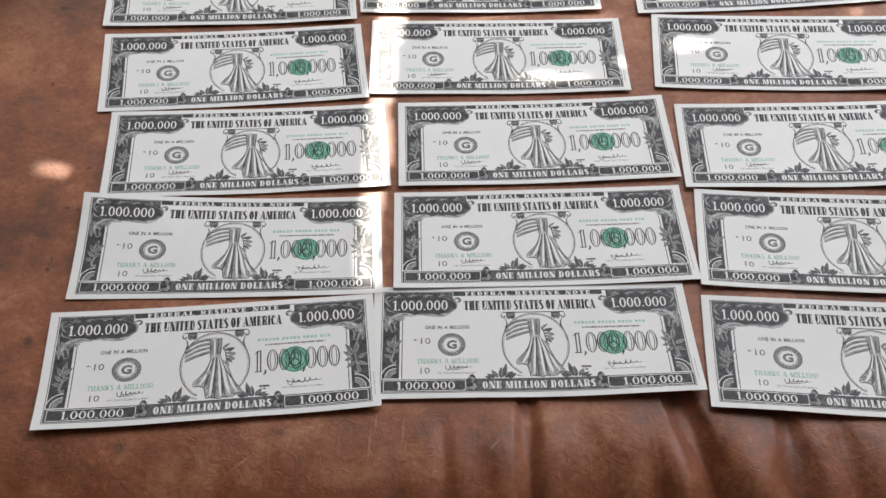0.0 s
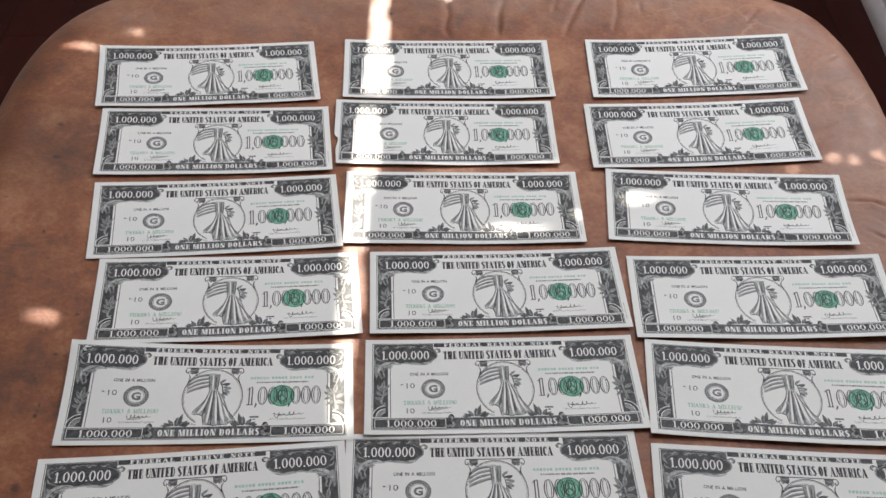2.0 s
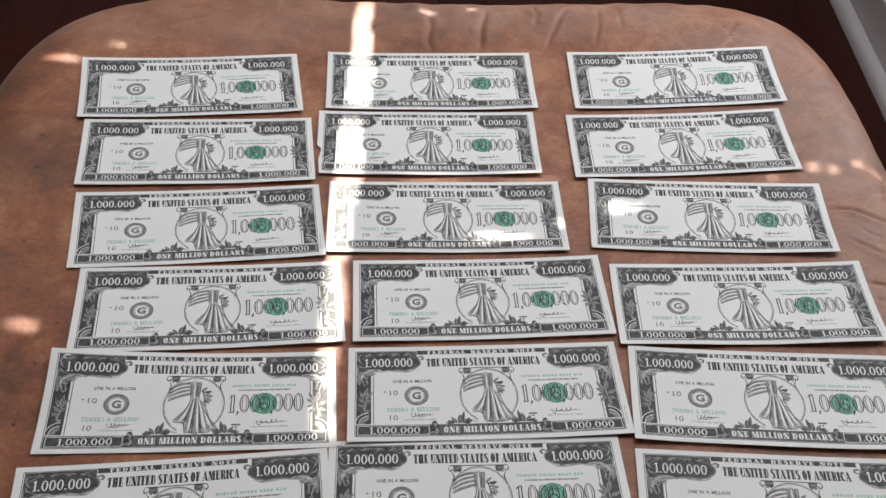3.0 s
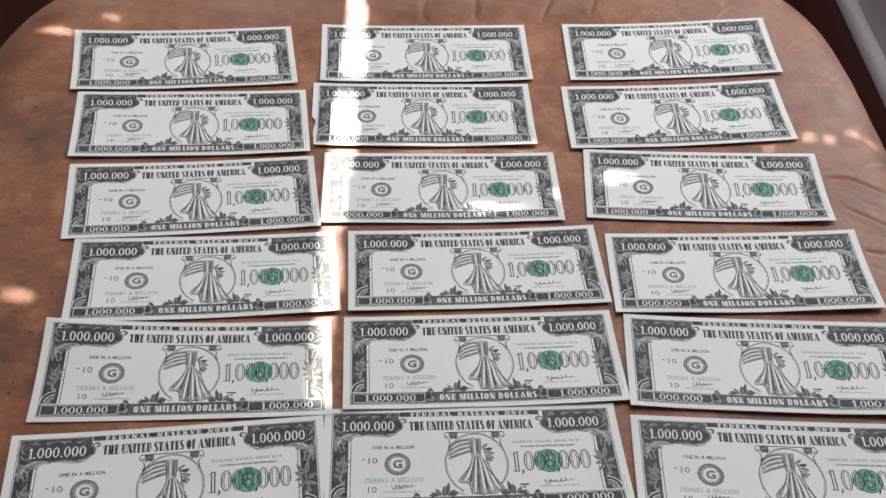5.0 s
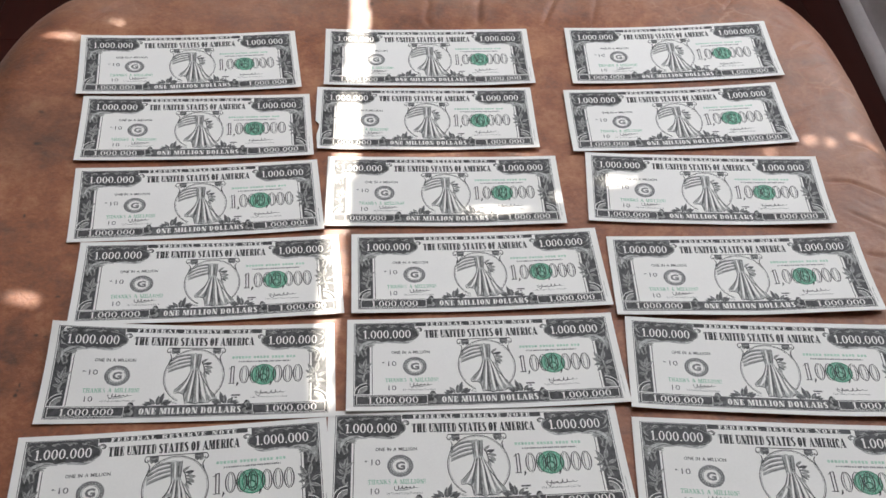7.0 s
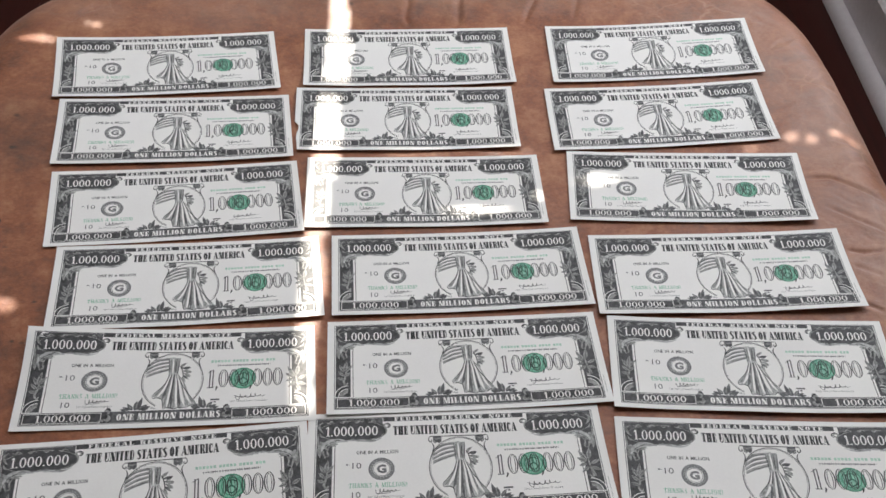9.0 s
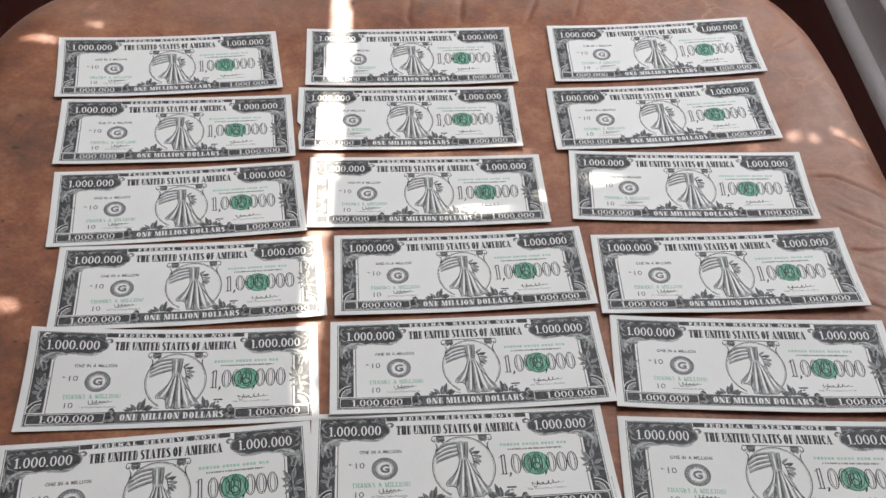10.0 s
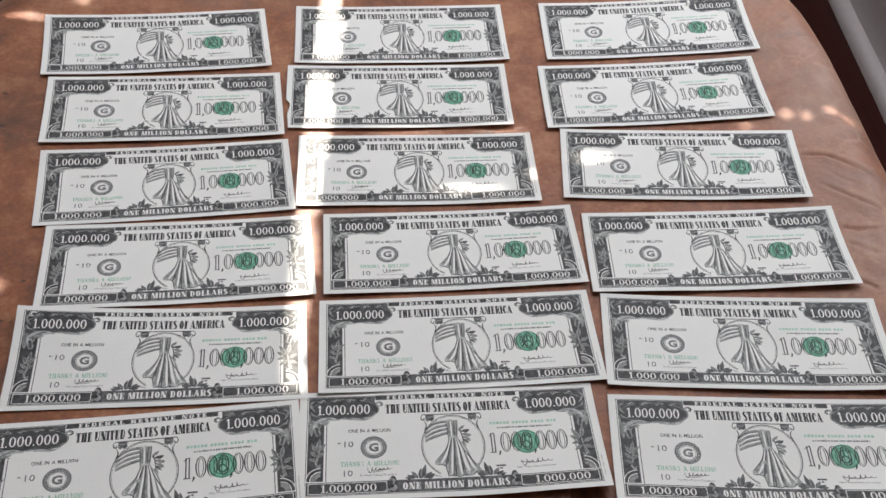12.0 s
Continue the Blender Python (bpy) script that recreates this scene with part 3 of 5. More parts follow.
for i in range(160):
    for a in range(6):
        pf.append((i * 6 + a, i * 6 + (a + 1) % 6, ((i + 1) % 160) * 6 + (a + 1) % 6, ((i + 1) % 160) * 6 + a))
child("piping", mesh_of("piping", pv, pf, STITCH, True), ottoman)
for fx in (-0.235, 0.235):
    for fy in (-0.22, 0.22):
        part("foot", lathe([(0.018, 0.0), (0.024, 0.004), (0.028, 0.03), (0.033, 0.062)], 20, (fx, fy, 0)), MAHOGANY, ottoman, smooth=True)

# ---- the banknotes: one flat design in millimetres, laid on the leather note by note ----
BW, BH = 156.0, 65.8
SHEETS = {}                            # (part name, piece) -> [verts, faces]
PIECE = ["edge"]                       # the piece of the design that is being drawn


def lay(name, verts, faces):
    v, f = SHEETS.setdefault((name, PIECE[0]), [[], []])
    k = len(v)
    v.extend(verts)
    f.extend(tuple(i + k for i in q) for q in faces)


def rect(name, x0, x1, y0, y1, z, step=7.0):
    nx, ny = max(1, math.ceil((x1 - x0) / step)), max(1, math.ceil((y1 - y0) / step))
    v = [(x0 + (x1 - x0) * i / nx, y0 + (y1 - y0) * j / ny, z) for j in range(ny + 1) for i in range(nx + 1)]
    lay(name, v, [(j * (nx + 1) + i, j * (nx + 1) + i + 1, (j + 1) * (nx + 1) + i + 1, (j + 1) * (nx + 1) + i) for j in range(ny) for i in range(nx)])


def frame_lines(name, x0, x1, y0, y1, w, z):
    rect(name, x0, x1, y0, y0 + w, z)
    rect(name, x0, x1, y1 - w, y1, z)
    rect(name, x0, x0 + w, y0 + w, y1 - w, z)
    rect(name, x1 - w, x1, y0 + w, y1 - w, z)


def ring_shape(name, cx, cy, rx, ry, ix, iy, z, steps=48, a0=0.0, a1=360.0, wob=0.0, teeth=0):
    """A ring, or an arc of one, between two ellipses; its rim may be toothed."""
    full = a1 - a0 >= 359.9
    n = steps if full else steps + 1
    v = []
    for i in range(n):
        a = radians(a0 + (a1 - a0) * i / steps)
        k = 1 + wob * math.cos(teeth * a) if teeth else 1
        v.append((cx + rx * k * math.cos(a), cy + ry * k * math.sin(a), z))
        v.append((cx + ix * math.cos(a), cy + iy * math.sin(a), z))
    lay(name, v, [(2 * i, 2 * ((i + 1) % n), 2 * ((i + 1) % n) + 1, 2 * i + 1) for i in range(steps)])


def disc(name, cx, cy, rx, ry, z, steps=40, wob=0.0, teeth=0, power=2.0, rings=3):
    """A filled ellipse or rounded oblong, with scallops where it has teeth."""
    v = [(cx, cy, z)]
    for r in range(1, rings + 1):
        for i in range(steps):
            a = 2 * math.pi * i / steps
            c, s = math.cos(a), math.sin(a)
            k = (abs(c) ** power + abs(s) ** power) ** (-1 / power) * (1 + wob * math.cos(teeth * a)) * r / rings
            v.append((cx + rx * k * c, cy + ry * k * s, z))
    f = [(0, 1 + i, 1 + (i + 1) % steps) for i in range(steps)]
    for r in range(rings - 1):
        for i in range(steps):
            a, b = 1 + r * steps + i, 1 + r * steps + (i + 1) % steps
            f.append((a, a + steps, b + steps, b))
    lay(name, v, f)


def stroke(name, pts, w0, w1, z, dense=6):
    """A brush stroke along a smooth line through pts, swelling in its middle from w0 to w1."""
    p = [Vector((x, y)) for x, y in pts]
    p = [p[0] * 2 - p[1]] + p + [p[-1] * 2 - p[-2]]
    line = []
    for i in range(1, len(p) - 2):
        for k in range(dense):
            t = k / dense
            line.append(0.5 * (2 * p[i] + (p[i + 1] - p[i - 1]) * t + (2 * p[i - 1] - 5 * p[i] + 4 * p[i + 1] - p[i + 2]) * t * t + (3 * p[i] - p[i - 1] - 3 * p[i + 1] + p[i + 2]) * t ** 3))
    line.append(p[-2])
    v, n = [], len(line)
    for i, q in enumerate(line):
        d = line[min(i + 1, n - 1)] - line[max(i - 1, 0)]
        d = Vector((-d.y, d.x)).normalized() if d.length > 1e-9 else Vector((0, 1))
        w = (w0 + (w1 - w0) * math.sin(math.pi * i / (n - 1))) / 2
        v += [(q.x + d.x * w, q.y + d.y * w, z), (q.x - d.x * w, q.y - d.y * w, z)]
    lay(name, v, [(2 * i, 2 * i + 1, 2 * i + 3, 2 * i + 2) for i in range(n - 1)])


def leaf(name, x, y, length, wide, turn, z):
    a = radians(turn)
    c, s = math.cos(a), math.sin(a)
    v, n = [], 6
    for i in range(n + 1):
        t = i / n
        w = wide * math.sin(math.pi * t ** 0.8) / 2
        for sgn in (1, -1):
            v.append((x + c * t * length - s * sgn * w, y + s * t * length + c * sgn * w, z))
    lay(name, v, [(2 * i, 2 * i + 1, 2 * i + 3, 2 * i + 2) for i in range(n)])


def words(name, text, x0, x1, y0, y1, z, weight=0.0, res=2):
    """A line of lettering stretched to the box given: a piece of its own."""
    was, PIECE[0] = PIECE[0], (text, x0, y0)
    cu = bpy.data.curves.new("lettering", "FONT")
    cu.body, cu.offset, cu.resolution_u, cu.fill_mode = text, weight, res, "BOTH"
    ob = bpy.data.objects.new("lettering", cu)
    me = bpy.data.meshes.new_from_object(ob)
    co = np.array([v.co[:] for v in me.vertices])
    lo, hi = co.min(0), co.max(0)
    v = [(x0 + (x - lo[0]) / (hi[0] - lo[0]) * (x1 - x0), y0 + (y - lo[1]) / (hi[1] - lo[1]) * (y1 - y0), z) for x, y, _ in co]
    lay(name, v, [tuple(p.vertices) for p in me.polygons])
    bpy.data.meshes.remove(me)
    bpy.data.objects.remove(ob)
    bpy.data.curves.remove(cu)
    PIECE[0] = was


GLYPHS = {}


def glyph(c, weight):
    """One letter of the built-in font: its points from 0 to 1, its faces and its width for its height."""
    if (c, weight) not in GLYPHS:
        cu = bpy.data.curves.new("letter", "FONT")
        cu.body, cu.offset, cu.resolution_u = c, weight, 2
        ob = bpy.data.objects.new("letter", cu)
        me = bpy.data.meshes.new_from_object(ob)
        co = np.array([v.co[:2] for v in me.vertices])
        lo, hi = co.min(0), co.max(0)
        GLYPHS[c, weight] = (co - lo) / (hi - lo), [tuple(p.vertices) for p in me.polygons], (hi[0] - lo[0]) / (hi[1] - lo[1])
        bpy.data.meshes.remove(me)
        bpy.data.objects.remove(ob)
        bpy.data.curves.remove(cu)
    return GLYPHS[c, weight]


def plain_words(name, text, x0, x1, y0, y1, z, weight, gap=0.16, space=0.32):
    """A line of the built-in font, letter by letter, in the box given: a piece of its own."""
    was, PIECE[0] = PIECE[0], (text, x0, y0)
    wide = [space if c == " " else glyph(c, weight)[2] for c in text]
    unit = (x1 - x0) / (sum(wide) + gap * (len(text) - 1))
    x = x0
    for c, w in zip(text, wide):
        if c != " ":
            co, faces, _ = glyph(c, weight * (0.3 if c == "M" else 1.0))
            lay(name, [(x + u * w * unit, y0 + v * (y1 - y0), z) for u, v in co], faces)
        x += (w + gap) * unit
    PIECE[0] = was


WIDTHS = {"I": 0.50, "T": 0.92, "H": 1.06, "E": 0.86, "F": 0.82, "L": 0.84, "U": 1.0, "N": 1.04, "D": 0.98, "S": 0.78, "A": 1.04, "O": 0.96, "M": 1.30, "R": 1.04, "C": 0.92, "V": 1.0, "K": 1.08, "!": 0.4}


def fat_words(name, text, x0, x1, y0, y1, z, stem=0.34, hair=0.075, gap=0.05, space=0.42):
    """Fat-faced capitals: heavy uprights, hairline bars and flat slab feet: a piece of its own."""
    was, PIECE[0] = PIECE[0], (text, x0, y0)
    unit = (x1 - x0) / (sum(space if c == " " else WIDTHS[c] for c in text) + gap * (len(text) - 1))
    h, step, x = y1 - y0, [0], x0

    def bar(a, b, c, d):               # a box in the letter's own 0 to 1
        step[0] += 1
        rect(name, x + a * unit, x + b * unit, y0 + c * h, y0 + d * h, z + 0.0004 * step[0])

    def slant(a, b, c, d):             # a leaning stem: foot from a to b, head from c to d
        step[0] += 1
        k = z + 0.0004 * step[0]
        lay(name, [(x + a * unit, y0, k), (x + b * unit, y0, k), (x + d * unit, y1, k), (x + c * unit, y1, k)], [(0, 1, 2, 3)])

    def bowl(cx, cy, rx, ry, ix, iy, a0, a1):
        step[0] += 1
        ring_shape(name, x + cx * unit, y0 + cy * h, rx * unit, ry * h, ix * unit, iy * h, z + 0.0004 * step[0], 14, a0, a1)

    def foot(cx, top, half=0.27):
        bar(cx - half, cx + half, 1 - hair if top else 0, 1 if top else hair)

    for c in text:
        w = space if c == " " else WIDTHS[c]
        step[0], st, th = 0, stem, 0.10
        left, right = 0.10, w - 0.10
        if c == "I":
            bar(w / 2 - st / 2, w / 2 + st / 2, 0, 1)
            foot(w / 2, 0), foot(w / 2, 1)
        elif c == "T":
            bar(w / 2 - st / 2, w / 2 + st / 2, 0, 1)
            bar(0.03, w - 0.03, 1 - hair, 1)
            bar(0.03, 0.11, 0.68, 1 - hair), bar(w - 0.11, w - 0.03, 0.68, 1 - hair), foot(w / 2, 0)
        elif c in "HN":
            a, b = (st, st) if c == "H" else (th, th)
            bar(left, left + a, 0, 1), bar(right - b, right, 0, 1)
            if c == "H":
                bar(left + a, right - b, 0.5 - hair / 2, 0.5 + hair / 2)
                for cx in (left + a / 2, right - b / 2):
                    foot(cx, 0, 0.25), foot(cx, 1, 0.25)
            else:
                slant(right - st - 0.04, right, left - 0.02, left + st)
                foot(left + 0.06, 0, 0.2), foot(right - 0.06, 1, 0.2)
        elif c in "EFL":
            bar(left, left + st, 0, 1)
            foot(left + st / 2, 0, 0.25), foot(left + st / 2, 1, 0.25)
            if c != "F":
                bar(left + st, right, 0, hair), bar(right - 0.08, right + 0.02, 0, 0.34)
            if c != "L":
                bar(left + st, right, 1 - hair, 1), bar(right - 0.09, right, 0.68, 1)
                bar(left + st, right - 0.14, 0.5 - hair / 2, 0.5 + hair / 2), bar(right - 0.2, right - 0.12, 0.36, 0.64)
        elif c == "U":
            bar(left, left + st, 0.3, 1), bar(right - th, right, 0.3, 1)
            bowl((left + right) / 2, 0.3, (right - left) / 2, 0.31, (right - left) / 2 - 0.2, 0.2, 180, 360)
            foot(left + st / 2, 1, 0.25), foot(right - th / 2, 1, 0.18)
        elif c in "DR":
            bar(left, left + st, 0, 1)
            foot(left + st / 2, 0, 0.24), foot(left + st / 2, 1, 0.24)
            low = 0.0 if c == "D" else 0.46
            mid, ry = (1 + low) / 2, (1 - low) / 2
            bar(left + st, left + st + 0.1, low, low + hair), bar(left + st, left + st + 0.1, 1 - hair, 1)
            bowl(left + st + 0.1, mid, right - left - st - 0.1, ry, max(right - left - 2 * st - 0.02, 0.05), ry - hair, -90, 90)
            if c == "R":
                step[0] += 1
                k = z + 0.0004 * step[0]
                lay(name, [(x + u * unit, y0 + v * h, k) for u, v in ((right - 0.28, 0), (right + 0.07, 0), (right - 0.16, 0.5), (left + st + 0.02, 0.5))], [(0, 1, 2, 3)])
        elif c in "OC":
            r = (w - 0.1) / 2
            if c == "O":
                bowl(w / 2, 0.5, r, 0.52, r - stem, 0.44, 0, 360)
            else:
                bowl(w / 2, 0.5, r, 0.52, r - stem, 0.44, 42, 318)
                bar(right - 0.1, right, 0.66, 0.98), bar(right - 0.06, right, 0.06, 0.3)
        elif c == "S":
            stroke(name, [(x + u * unit, y0 + v * h) for u, v in ((0.66, 0.86), (0.42, 0.97), (0.17, 0.78), (0.39, 0.53), (0.62, 0.25), (0.38, 0.03), (0.12, 0.13))], 0.10 * unit, stem * 0.95 * unit, z, 5)
        elif c in "AV":
            if c == "A":
                slant(0.06, 0.15, w / 2 - 0.12, w / 2 + 0.0), slant(w - 0.08 - st, w - 0.06, w / 2 - 0.16, w / 2 + 0.1)
                bar(0.24, w - 0.36, 0.28, 0.28 + hair), foot(0.12, 0, 0.15), foot(w - 0.2, 0, 0.22)
            else:
                slant(w / 2 - 0.1, w / 2 + 0.16, 0.06, 0.08 + st), slant(w / 2, w / 2 + 0.1, w - 0.15, w - 0.06)
                foot(0.2, 1, 0.22), foot(w - 0.12, 1, 0.15)
        elif c == "M":
            bar(left, left + th, 0, 1), bar(right - st, right, 0, 1)
            slant(w / 2 - 0.14, w / 2 + 0.12, left, left + st), slant(w / 2 - 0.04, w / 2 + 0.06, right - st - 0.04, right - st + 0.04)
            foot(left + 0.05, 0, 0.17), foot(right - st / 2, 0, 0.25), foot(right - st / 2, 1, 0.25)
        elif c == "K":
            bar(left, left + st, 0, 1)
            for quad in (((left + st, 0.36), (left + st, 0.50), (right - 0.10, 1), (right + 0.02, 1)), ((right - st + 0.04, 0), (right + 0.06, 0), (left + 2 * st + 0.02, 0.66), (left + st + 0.04, 0.48))):
                step[0] += 1
                lay(name, [(x + u * unit, y0 + v * h, z + 0.0004 * step[0]) for u, v in quad], [(0, 1, 2, 3)])
            foot(left + st / 2, 0, 0.24), foot(left + st / 2, 1, 0.24)
        elif c == "!":
            bar(0.12, 0.28, 0.32, 1), bar(0.12, 0.28, 0, 0.16)
        x += (w + gap) * unit
    PIECE[0] = was


def numeral(name, text, x0, x1, y0, y1, z, heavy=0.25, thin=0.08):
    """Round-bellied numerals: heavy sides, hairline tops, slab-footed ones; a piece of its own."""
    was = PIECE[0]
    wide = {"1": 0.62, "0": 1.0, ".": 0.45, ",": 0.45}
    total = sum(wide[c] for c in text)
    u, h, x = (x1 - x0) / total, y1 - y0, x0
    for k, c in enumerate(text):
        PIECE[0] = (text, x0, y0, k)
        w = wide[c] * u
        if c == "0":
            rx = w * 0.43
            ring_shape(name, x + w / 2, (y0 + y1) / 2, rx, h / 2, rx * (1 - 2 * heavy), h / 2 * (1 - 2 * thin), z, 28)
        elif c == "1":
            rect(name, x + w * 0.36, x + w * 0.72, y0, y1, z)
            rect(name, x + w * 0.12, x + w * 0.96, y0, y0 + h * 0.07, z + 0.001)
            stroke(name, [(x + w * 0.08, y1 - h * 0.2), (x + w * 0.45, y1 - h * 0.03)], h * 0.05, h * 0.09, z + 0.001, 3)
        else:
            disc(name, x + w / 2, y0 + h * 0.07, u * 0.13, h * 0.075, z, 10, rings=1)
        x += w
    PIECE[0] = was


Z1, Z2, Z3, Z4, Z5 = 0.03, 0.055, 0.08, 0.105, 0.13     # ink levels over the paper


def scrawl(x0, x1, y, high, loops, seed):
    """An unreadable looping signature."""
    rng = random.Random(seed)
    pts = []
    for i in range(loops * 4 + 1):
        t = i / (loops * 4)
        tall = high * (1.0 if i < 6 else rng.choice((0.2, 0.35, 0.35, 0.9)))
        pts.append((x0 + (x1 - x0) * t + 0.55 * math.cos(i * math.pi / 2) + rng.uniform(-0.3, 0.3), y + tall * 0.5 * math.sin(i * math.pi / 2) + 0.06 * (x1 - x0) * t))
    stroke("signature", pts, 0.22, 0.5, Z1 + 0.012, 4)


def side_ornament(s):
    """Dark side panel with acanthus, laurel leaves and arcs; s = -1 left, 1 right."""
    PIECE[0] = ("side", s)
    a = min(s * 65.0, s * 73.2)
    rect("side_panel", a, a + 8.2, -21.6, 16.0, Z1, 4)
    # acanthus under the cartouche
    for k, (x, y, l, w, t) in enumerate(((71.5, 15.5, 7, 2.6, 235), (69.5, 15.0, 7.5, 2.4, 205), (72.2, 12.0, 7, 2.2, 262), (67.0, 14.2, 5, 2.0, 190))):
        leaf("scrollwork", s * x, y, l, w, t if s > 0 else 180 - t, Z2 + 0.002 * k)
    stroke("scrollwork", [(s * 72.6, 20), (s * 72.4, 14), (s * 70.0, 9), (s * 68.6, 5)], 0.4, 1.5, Z2)
    stroke("scrollwork", [(s * 66.0, 13.2), (s * 67.6, 9.5), (s * 67.0, 6.5), (s * 68.8, 5.6)], 0.3, 0.9, Z2)
    # laurel spray
    if s > 0:
        spray = ((66.5, -3.0, 8.0, 2.7, 118), (66.0, -3.5, 5.4, 2.4, 146), (66.2, -4.5, 4.6, 2.2, 196), (67.5, -2.0, 7.5, 2.6, 80), (68.2, -5.0, 6.0, 2.2, 30), (67.0, -6.5, 5.5, 2.2, 220), (68.0, -7.0, 5.5, 2.2, 340), (67.6, -9.0, 4.5, 1.8, 300))
    else:
        spray = ((68.4, -4.0, 8.0, 2.4, 100), (68.2, -4.5, 6.5, 2.2, 60), (68.6, -4.5, 7.0, 2.3, 132), (68.4, -7.0, 5.0, 2.0, 45), (68.8, -7.0, 5.0, 2.0, 150), (68.4, -9.5, 4.5, 2.0, 20))
    for k, (x, y, l, w, t) in enumerate(spray):
        PIECE[0] = ("leaf", s, k)
        leaf("laurel_leaf", s * x, y, l, w, t if s > 0 else 180 - t, Z3 + 0.003 * k)
        PIECE[0] = ("side", s)
        c = radians(t if s > 0 else 180 - t)
        stroke("laurel_vein", [(s * x, y), (s * x + l * 0.5 * math.cos(c), y + l * 0.5 * math.sin(c)), (s * x + l * 0.9 * math.cos(c), y + l * 0.9 * math.sin(c))], 0.15, 0.45, Z4 + 0.003 * k, 2)
    stroke("laurel_stem", [(s * 67.2, -1), (s * 67.8, -7), (s * 68.8, -11), (s * 67.4, -13.2), (s * 66.6, -11.6)], 0.5, 1.3, Z3)
    # nested arcs at the foot
    for r in (5.4, 7.4):
        ring_shape("white_line", s * 66.4, -21.4, r, r * 1.05, r - 0.45, r * 1.05 - 0.45, Z3, 14, 0 if s > 0 else 90, 90 if s > 0 else 180)
    ring_shape("scrollwork", s * 66.4, -21.4, 4.6, 5.0, 2.2, 2.6, Z2, 10, 0 if s > 0 else 90, 90 if s > 0 else 180)
    # fine line beside the panel
    rect("panel_line", min(s * 63.9, s * 63.5), max(s * 63.9, s * 63.5), -21.8, 11.5, Z1)


def cartouche(s):
    """Dark shield behind a corner numeral, in a frame of pale curling leaves."""
    PIECE[0] = ("corner", s)
    cx = s * 54.6
    rect("grey_ground", min(s * 38.6, s * 73.2), max(s * 38.6, s * 73.2), 25.2, 29.4, Z1 - 0.01)
    disc("cartouche", cx, 21.5, 17.4, 6.2, Z2, 56, 0.0, 0, 3.0)
    rect("cartouche", min(s * 66, s * 73.2), max(s * 66, s * 73.2), 13.0, 26.2, Z1)
    disc("cartouche", cx + s * 2, 27.4, 13.5, 1.7, Z2 + 0.004, 40, 0.05, 9, 2.6)
    # fine line round the shield, broken by lobes on top
    for a0, a1 in ((200, 262), (278, 340), (20, 58), (70, 110), (122, 160)):
        ring_shape("scrollwork", cx, 21.4, 17.6, 6.7, 17.2, 6.3, Z3, 12, a0, a1)
    for k, dx in enumerate((-11.5, -4.2, 3.4, 10.6)):
        stroke("scrollwork", [(cx + dx - 2.6, 27.3), (cx + dx - 1.0, 26.7), (cx + dx + 0.3, 27.8), (cx + dx + 2.0, 26.9)], 0.2, 0.95, Z3 + 0.002 * k)
    # outer tendril
    stroke("scrollwork", [(s * 70.2, 27.4), (s * 72.2, 25.4), (s * 71.4, 22.6), (s * 69.8, 20.6)], 0.3, 1.3, Z4)
    stroke("scrollwork", [(s * 71.8, 20.8), (s * 71.0, 18.6), (s * 69.0, 18.0)], 0.25, 1.0, Z4 + 0.002)
    # big pale acanthus leaf under the shield, then a slimmer one running inwards
    stroke("acanthus", [(s * 70.8, 9.2), (s * 69.4, 12.6), (s * 66.0, 15.0), (s * 61.0, 15.6), (s * 57.4, 15.0)], 0.5, 3.0, Z3 + 0.004)
    stroke("acanthus", [(s * 59.0, 15.2), (s * 53.5, 15.9), (s * 48.0, 15.2), (s * 43.4, 15.0), (s * 39.4, 16.6)], 0.3, 1.5, Z3 + 0.007)
    for k, (a, b) in enumerate((((69.6, 11.2), (66.2, 14.0)), ((67.4, 13.4), (63.0, 15.0)), ((64.4, 15.4), (60.0, 15.4)), ((55.0, 15.8), (50.0, 15.6)), ((47.4, 15.2), (43.6, 15.1)))):
        stroke("leaf_shade", [(s * a[0], a[1]), (s * (a[0] + b[0]) / 2, (a[1] + b[1]) / 2 + 0.5), (s * b[0], b[1])], 0.12, 0.55, Z4 + 0.003 * k, 3)
    # curl at the inner end
    stroke("scrollwork", [(s * 40.0, 17.2), (s * 37.2, 19.4), (s * 36.9, 22.4), (s * 38.2, 24.6), (s * 36.6, 25.4), (s * 35.4, 24.2), (s * 36.3, 23.4)], 0.25, 1.0, Z4)
    stroke("bag_ornament", [(s * 37.6, 25.6), (s * 36.0, 25.9), (s * 34.7, 24.6), (s * 35.4, 23.2), (s * 36.6, 23.5)], 0.3, 0.6, Z3)
    numeral("white_digit", "1.000.000", cx - 14.0, cx + 13.6, 18.4, 24.4, Z5)


